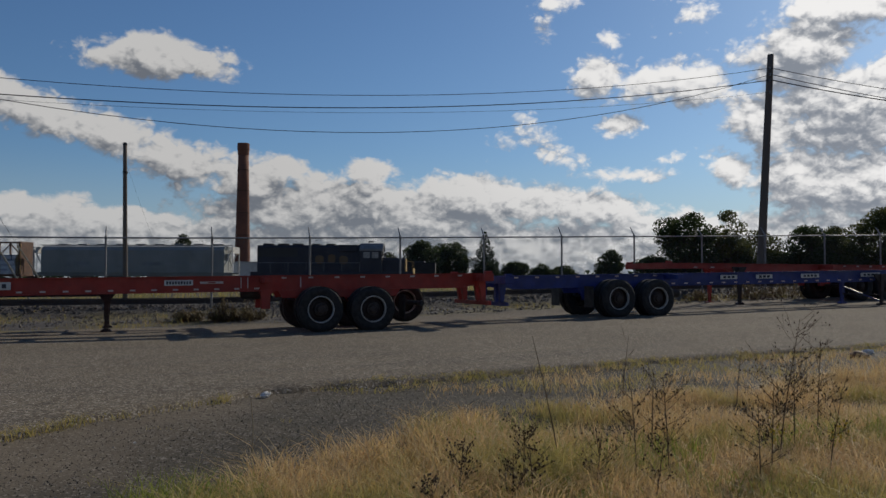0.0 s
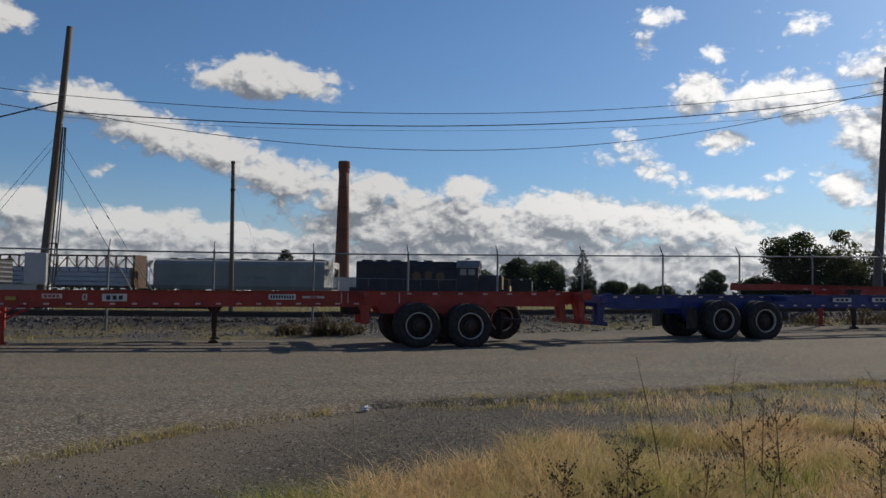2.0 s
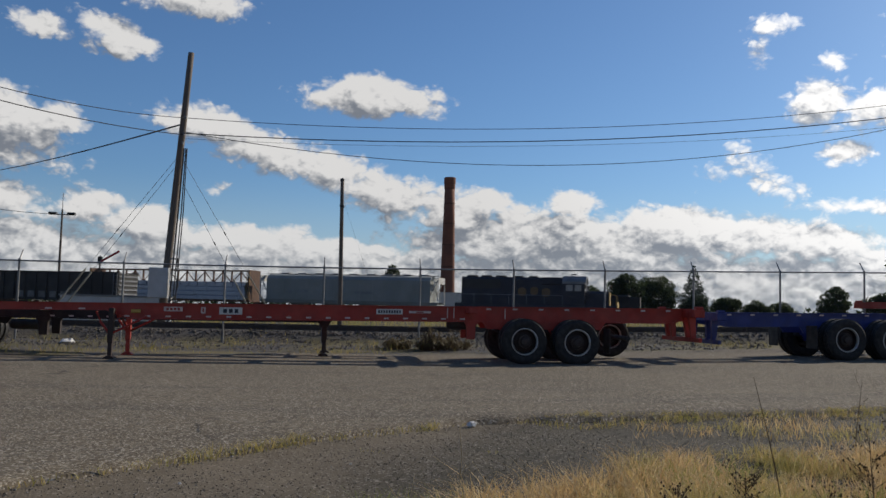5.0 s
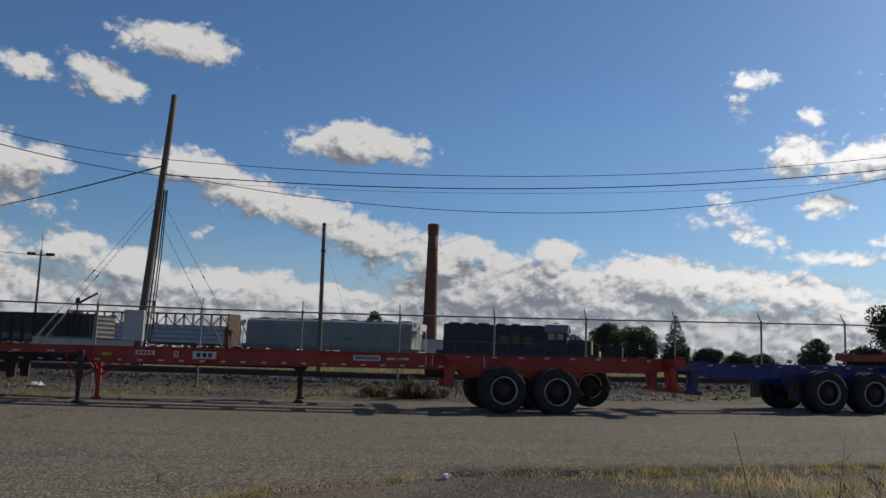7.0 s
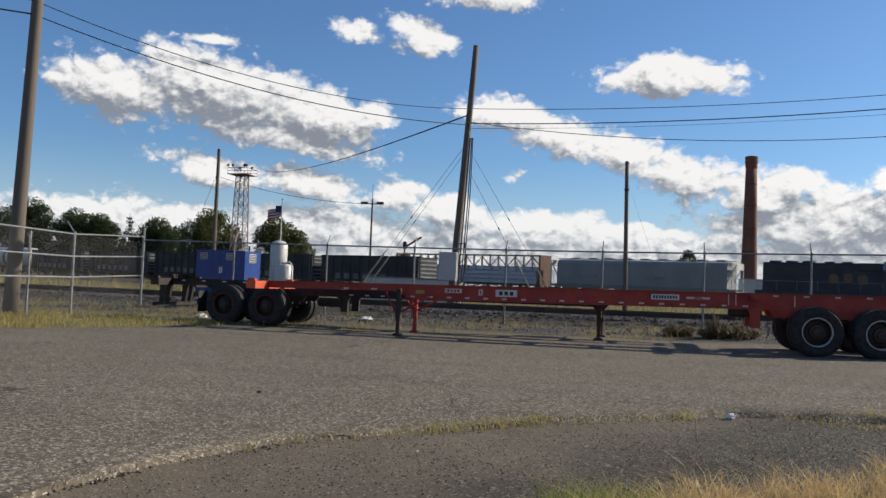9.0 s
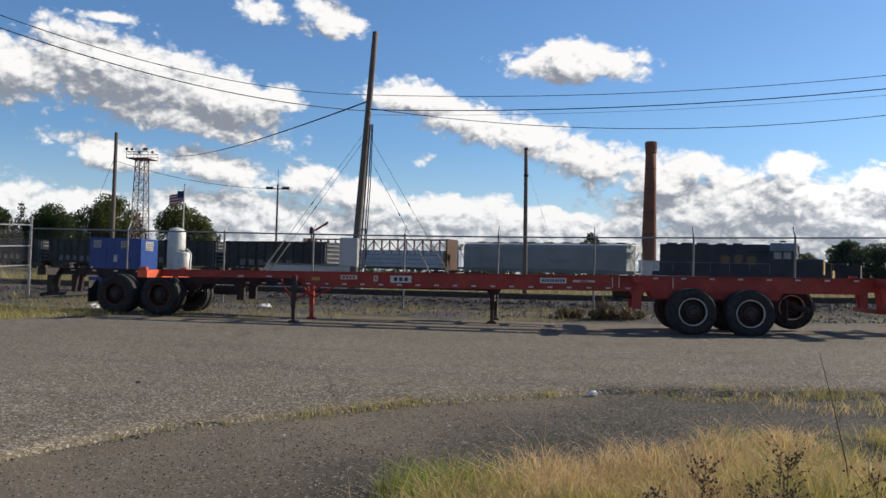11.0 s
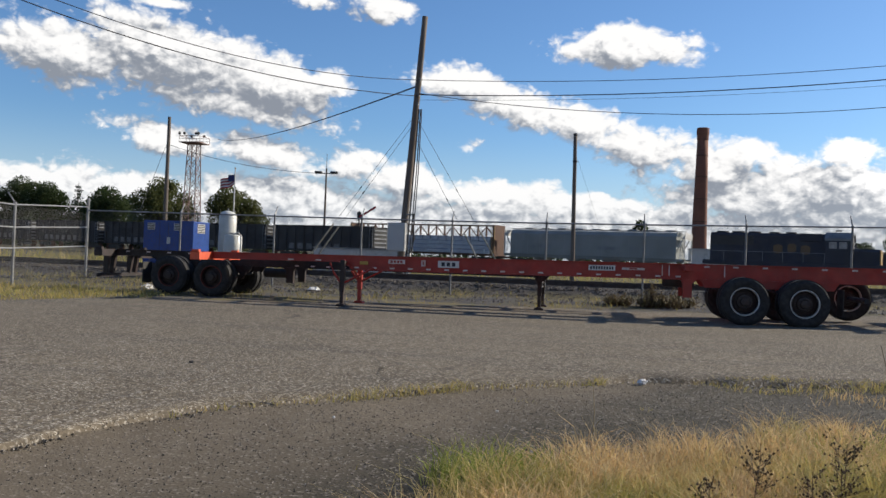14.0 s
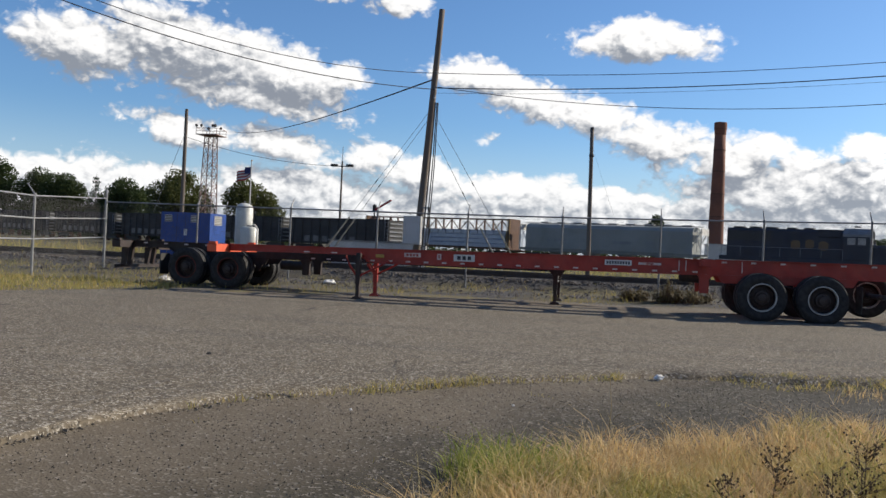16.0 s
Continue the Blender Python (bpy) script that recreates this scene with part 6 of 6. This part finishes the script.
# ---- weeds ----
def bushy_weed(x, y, h, seed, label, heads=60, flower=False):
    rng = np.random.default_rng(seed)
    t = thing("dry_weed", pose(x, y, lie(x, y) - 0.02), label, "weed", "dry weeds in the grass")
    stem = Mesh()
    lean = rng.uniform(-0.12, 0.12, 2) * h
    line = [(0, 0, 0), (lean[0] * 0.3, lean[1] * 0.3, h * 0.4), (lean[0], lean[1], h)]
    stem.tube(line, [0.005, 0.0038, 0.0015], 6)
    seeds = Mesh()
    n = max(3, int(heads / 5))
    for i in range(n):
        u = rng.uniform(0.35, 0.98)
        a = rng.uniform(0, 2 * math.pi)
        l = h * rng.uniform(0.14, 0.42) * (1.15 - u * 0.6)
        p = Vector((lean[0] * u * u, lean[1] * u * u, h * u))
        q = p + Vector((math.cos(a) * l, math.sin(a) * l, l * rng.uniform(0.5, 1.2)))
        stem.tube([p, (p + q) / 2 - Vector((0, 0, l * 0.08)), q], [0.002, 0.0015, 0.001], 4)
        for k in range(5):
            c = p + (q - p) * rng.uniform(0.4, 1.05) + Vector(rng.normal(size=3) * l * 0.2)
            stem.tube([p + (q - p) * 0.5, c], [0.0009, 0.0007], 3)
            r = rng.uniform(0.004, 0.0075)
            seeds.add([c + Vector(v) * r for v in ((1, 0, 0), (-1, 0, 0), (0, 1, 0), (0, -1, 0), (0, 0, 1.2), (0, 0, -1.2))],
                      [(0, 2, 4), (2, 1, 4), (1, 3, 4), (3, 0, 4), (2, 0, 5), (1, 2, 5), (3, 1, 5), (0, 3, 5)])
    part("stem", stem, M["weed_stem"], t)
    if heads > 10:
        tagged(part("seed_stuff", seeds, M["seed"], t, "dark round seed heads"), kind="stuff")
    if flower:
        fl = Mesh()
        for k in range(16):
            c = Vector((lean[0], lean[1], h * 0.55)) + Vector(rng.normal(size=3)) * 0.035
            fl.add([c + Vector(v) * 0.010 for v in ((1, 0, 0), (-1, 0, 0), (0, 1, 0), (0, -1, 0), (0, 0, 1), (0, 0, -1))],
                   [(0, 2, 4), (2, 1, 4), (1, 3, 4), (3, 0, 4), (2, 0, 5), (1, 2, 5), (3, 1, 5), (0, 3, 5)])
        tagged(part("flowers", fl, M["yellow_flower"], t, "small yellow flowers"), kind="stuff")


for i, (x, y, h, heads) in enumerate(((0.95, 0.85, 0.62, 80), (1.22, 0.9, 0.66, 90), (1.98, 0.80, 1.02, 110), (1.75, 0.6, 0.62, 80), (0.45, 0.5, 0.42, 70), (2.4, 1.1, 0.7, 80), (1.45, 0.35, 0.55, 70), (2.8, 1.3, 0.8, 60), (0.05, 0.45, 0.40, 60), (2.1, 0.5, 0.6, 70), (0.7, 0.3, 0.45, 70), (1.5, 1.5, 0.6, 40), (-0.35, 0.55, 0.42, 90), (-0.1, 0.4, 0.40, 80), (0.12, 0.72, 0.45, 90), (-0.55, 0.3, 0.34, 60))):
    bushy_weed(x, y, h, 70 + i, "dry brown weed with many dark seed heads", heads, flower=i in (3, 9))
# single bare stalks
t = thing("bare_stalk", pose(0.52, 1.25, lie(0.52, 1.25)), "tall thin bare brown weed stalk", "weed", "dry weeds in the grass")
part("stem", Mesh().tube([(0.12, 0, 0), (0.07, 0, 0.3), (0.0, 0, 0.6), (-0.08, 0, 0.9)], [0.0045, 0.004, 0.003, 0.0015], 6), M["weed_stem"], t)
part("twig", Mesh().tube([(0.02, 0, 0.5), (0.06, 0.02, 0.56)], 0.002, 4), M["weed_stem"], t)
for x, y, h in ((2.6, 3.6, 0.72), (3.4, 2.9, 0.6)):
    bushy_weed(x, y, h, int(x * 13 + 90), "thin pale dry weed stalk", 8)


M["pale_stalk"] = surface("pale_dry_stalk", (0.36, 0.27, 0.15), None, 0.8)
t = thing("pale_stalk", pose(-1.1, 2.75, lie(-1.1, 2.75)), "thin pale dry grass stalk on the gravel", "weed")
part("stem", Mesh().tube([(0, 0, 0), (0.01, 0, 0.2), (-0.01, 0, 0.42)], [0.004, 0.003, 0.0015], 5), M["pale_stalk"], t)
part("leaf", Mesh().tube([(0, 0, 0.02), (0.04, 0.01, 0.12), (0.09, 0.02, 0.15)], [0.003, 0.003, 0.001], 5), M["pale_stalk"], t)


# leafy dry clumps below the bank
def leafy_clump(x, y, h, w, seed, n=260):
    rng = np.random.default_rng(seed)
    t = thing("leafy_weed_clump", pose(x, y, lie(x, y) - 0.02), "withered bushy weed clump with drooping pale leaves", "weed", "weed clumps by the fence")
    stems, lv = Mesh(), Mesh()
    for i in range(n // 5):
        a, r = rng.uniform(0, 2 * math.pi), w * rng.random() ** 0.7
        hh = h * rng.uniform(0.4, 1.0) * (1 - 0.5 * r / w)
        p, q = Vector((math.cos(a) * r * 0.5, math.sin(a) * r * 0.5, 0)), Vector((math.cos(a) * r, math.sin(a) * r, hh))
        stems.tube([p, q], [0.012, 0.004], 4)
        for k in range(6):
            c = p + (q - p) * rng.uniform(0.3, 1.0)
            b = rng.uniform(0, 2 * math.pi)
            d = Vector((math.cos(b), math.sin(b), 0))
            s = Vector((-math.sin(b), math.cos(b), 0)) * 0.018
            l = rng.uniform(0.10, 0.22)
            m, e = c + d * l * 0.5 + Vector((0, 0, 0.05)), c + d * l - Vector((0, 0, rng.uniform(0.02, 0.12)))
            lv.add([c, m - s, m + s, e], [(0, 1, 2), (1, 3, 2)])
    part("stalk", stems, M["weed_stem"], t)
    tagged(part("leaves", lv, M["withered"], t), kind="stuff")


for i, (x, y, h, w) in enumerate(((0.6, 20.9, 0.75, 0.5), (1.3, 21.0, 0.6, 0.7), (-0.3, 21.2, 0.45, 0.5), (20.0, 22.2, 0.7, 1.2), (22.0, 22.3, 0.8, 1.4), (24.5, 22.1, 0.6, 1.2), (18.0, 22.4, 0.45, 0.8))):
    leafy_clump(x, y, h, w, 200 + i, 340)


# ---- stones and litter ----
def stones(rng, pts, size, name, mat, label):
    shape = np.array([(1, 0, 0), (-1, 0, 0), (0, 1, 0), (0, -1, 0), (0, 0, 0.8), (0, 0, -0.6)])
    face = [(0, 2, 4), (2, 1, 4), (1, 3, 4), (3, 0, 4), (2, 0, 5), (1, 2, 5), (3, 1, 5), (0, 3, 5)]
    n = len(pts)
    s = size * rng.uniform(0.4, 1.5, n) ** 1.2
    a = rng.uniform(0, 2 * math.pi, n)
    k = shape[None] * s[:, None, None] * rng.uniform(0.6, 1.3, (n, 6, 3))
    c, q = np.cos(a)[:, None], np.sin(a)[:, None]
    v = np.stack([k[:, :, 0] * c - k[:, :, 1] * q, k[:, :, 0] * q + k[:, :, 1] * c, k[:, :, 2] + s[:, None] * 0.2], 2) + pts[:, None, :]
    f = (np.array(face)[None] + 6 * np.arange(n)[:, None, None]).reshape(-1, 3)
    g = Mesh()
    g.v, g.f = v.reshape(-1, 3).tolist(), f.tolist()
    return tagged(part(name, g, M[mat]), label, "gravel", kind="stuff")


def stone_material(name, tones):
    m, g, b = material(name)
    ramp = g.node("ShaderNodeValToRGB")
    els = ramp.color_ramp.elements
    while len(els) < len(tones):
        els.new(0.5)
    for i, (e, c) in enumerate(zip(els, tones)):
        e.position, e.color = i / (len(tones) - 1), (*c, 1)
    g.put(ramp.inputs[0], island(g))
    g.put(b.inputs["Base Color"], ramp.outputs[0])
    b.inputs["Roughness"].default_value = 0.85
    return m


M["pebble"] = stone_material("dark_pebbles", [(0.02, 0.017, 0.013), (0.05, 0.042, 0.033), (0.03, 0.026, 0.02), (0.11, 0.095, 0.075), (0.04, 0.034, 0.027), (0.34, 0.30, 0.25)])
M["pale_pebble"] = stone_material("pale_pebbles", [(0.16, 0.145, 0.12), (0.28, 0.25, 0.21), (0.12, 0.11, 0.09), (0.42, 0.38, 0.33)])
M["road_stone"] = stone_material("asphalt_stones", [(0.05, 0.045, 0.038), (0.14, 0.125, 0.10), (0.42, 0.38, 0.32), (0.24, 0.21, 0.17), (0.07, 0.06, 0.05), (0.55, 0.50, 0.43)])
M["ballast_stone"] = stone_material("ballast_stones", [(0.05, 0.041, 0.034), (0.10, 0.082, 0.066), (0.07, 0.058, 0.047), (0.17, 0.145, 0.12)])


def build_stones():
    rng = np.random.default_rng(23)

    def apron(x, y):
        return 1.0 if y < lerp_table(NEAR_EDGE, x) else 0.0

    pts, _ = sow(rng, 100000, -5, 4.5, 0.3, 6.2, apron)
    stones(rng, pts, 0.0105, "gravel", "pebble", "loose dark gravel beside the asphalt")

    def paved(x, y):
        d = y - lerp_table(NEAR_EDGE, x)
        return ease(d, 0.05, 0.3) * (1.0 if y < 8 else 0.55)

    pts, _ = sow(rng, 85000, -9, 9, 0.5, 12, paved)
    pts[:, 2] += 0.028
    stones(rng, pts, 0.0075, "gravel", "road_stone", "small pale and dark stones worn out of the asphalt")

    def rim(x, y):
        d = y - lerp_table(NEAR_EDGE, x)
        return ease(0.45 - abs(d - 0.15), 0, 0.3)

    pts, _ = sow(rng, 3500, -5.0, 3.0, -1.0, 6.6, rim)
    pts[:, 2] += 0.01
    stones(rng, pts, 0.010, "gravel", "pale_pebble", "pale loose stones along the broken asphalt edge")

    def bank(x, y):
        return 1.0 if y > 22.7 else 0.35

    pts, _ = sow(rng, 24000, -24, 30, 20.6, 24.2, bank)
    stones(rng, pts, 0.036, "ballast", "ballast_stone", "grey-brown ballast stones on the railway bank")


build_stones()


def litter(name, x, y, size, seed, label, mat="litter"):
    rng = np.random.default_rng(seed)
    g = Mesh()
    n, k = 14, 9
    for j in range(k + 1):
        for i in range(n):
            a, e = 2 * math.pi * i / n, math.pi * (j / k - 0.5)
            q = Vector((math.cos(a) * math.cos(e), math.sin(a) * math.cos(e), math.sin(e)))
            r = size * 0.5 * (0.8 + 0.5 * noise.noise(q * 2.2 + Vector((seed, 0, 0))) + 0.25 * noise.noise(q * 6 + Vector((0, seed, 0))))
            g.v.append((q.x * r, q.y * r * 0.7, q.z * r * 0.55))
    g.f = [(j * n + i, j * n + (i + 1) % n, (j + 1) * n + (i + 1) % n, (j + 1) * n + i) for j in range(k) for i in range(n)]
    ob = part(name, g, M[mat], at=pose(x, y, lie(x, y) + 0.03, 0, 0, rng.uniform(0, 360)))
    return tagged(ob, label, "litter", "scraps of litter")


litter("crumpled_paper", -0.56, 5.62, 0.14, 3, "crumpled white paper scrap at the asphalt edge")
litter("crumpled_paper", 8.3, 5.9, 0.22, 4, "flattened white paper scrap in the grass")
litter("crumpled_paper", -3.1, 2.6, 0.035, 5, "small white paper scrap on the gravel")
litter("crumpled_paper", -1.9, 3.4, 0.03, 6, "small white paper scrap on the gravel")
litter("plastic_scrap", -9.6, 21.4, 0.5, 7, "dirty white plastic sheet by the fence")
litter("plastic_scrap", -14.2, 19.6, 0.5, 8, "dirty white plastic sheet by the fence")
litter("rubber_lump", -5.5, 5.0, 0.09, 9, "small dark rubber lump on the road", "tyre")
t = thing("rubber_scrap", pose(7.9, 5.7, lie(7.9, 5.7)), "dark brown lump lying at the verge", "debris")
part("lump", Mesh().lathe([(0.0, 0.0), (0.0, 0.14), (0.05, 0.13), (0.09, 0.06), (0.1, 0.0)], 14, "z"), M["rust"], t)
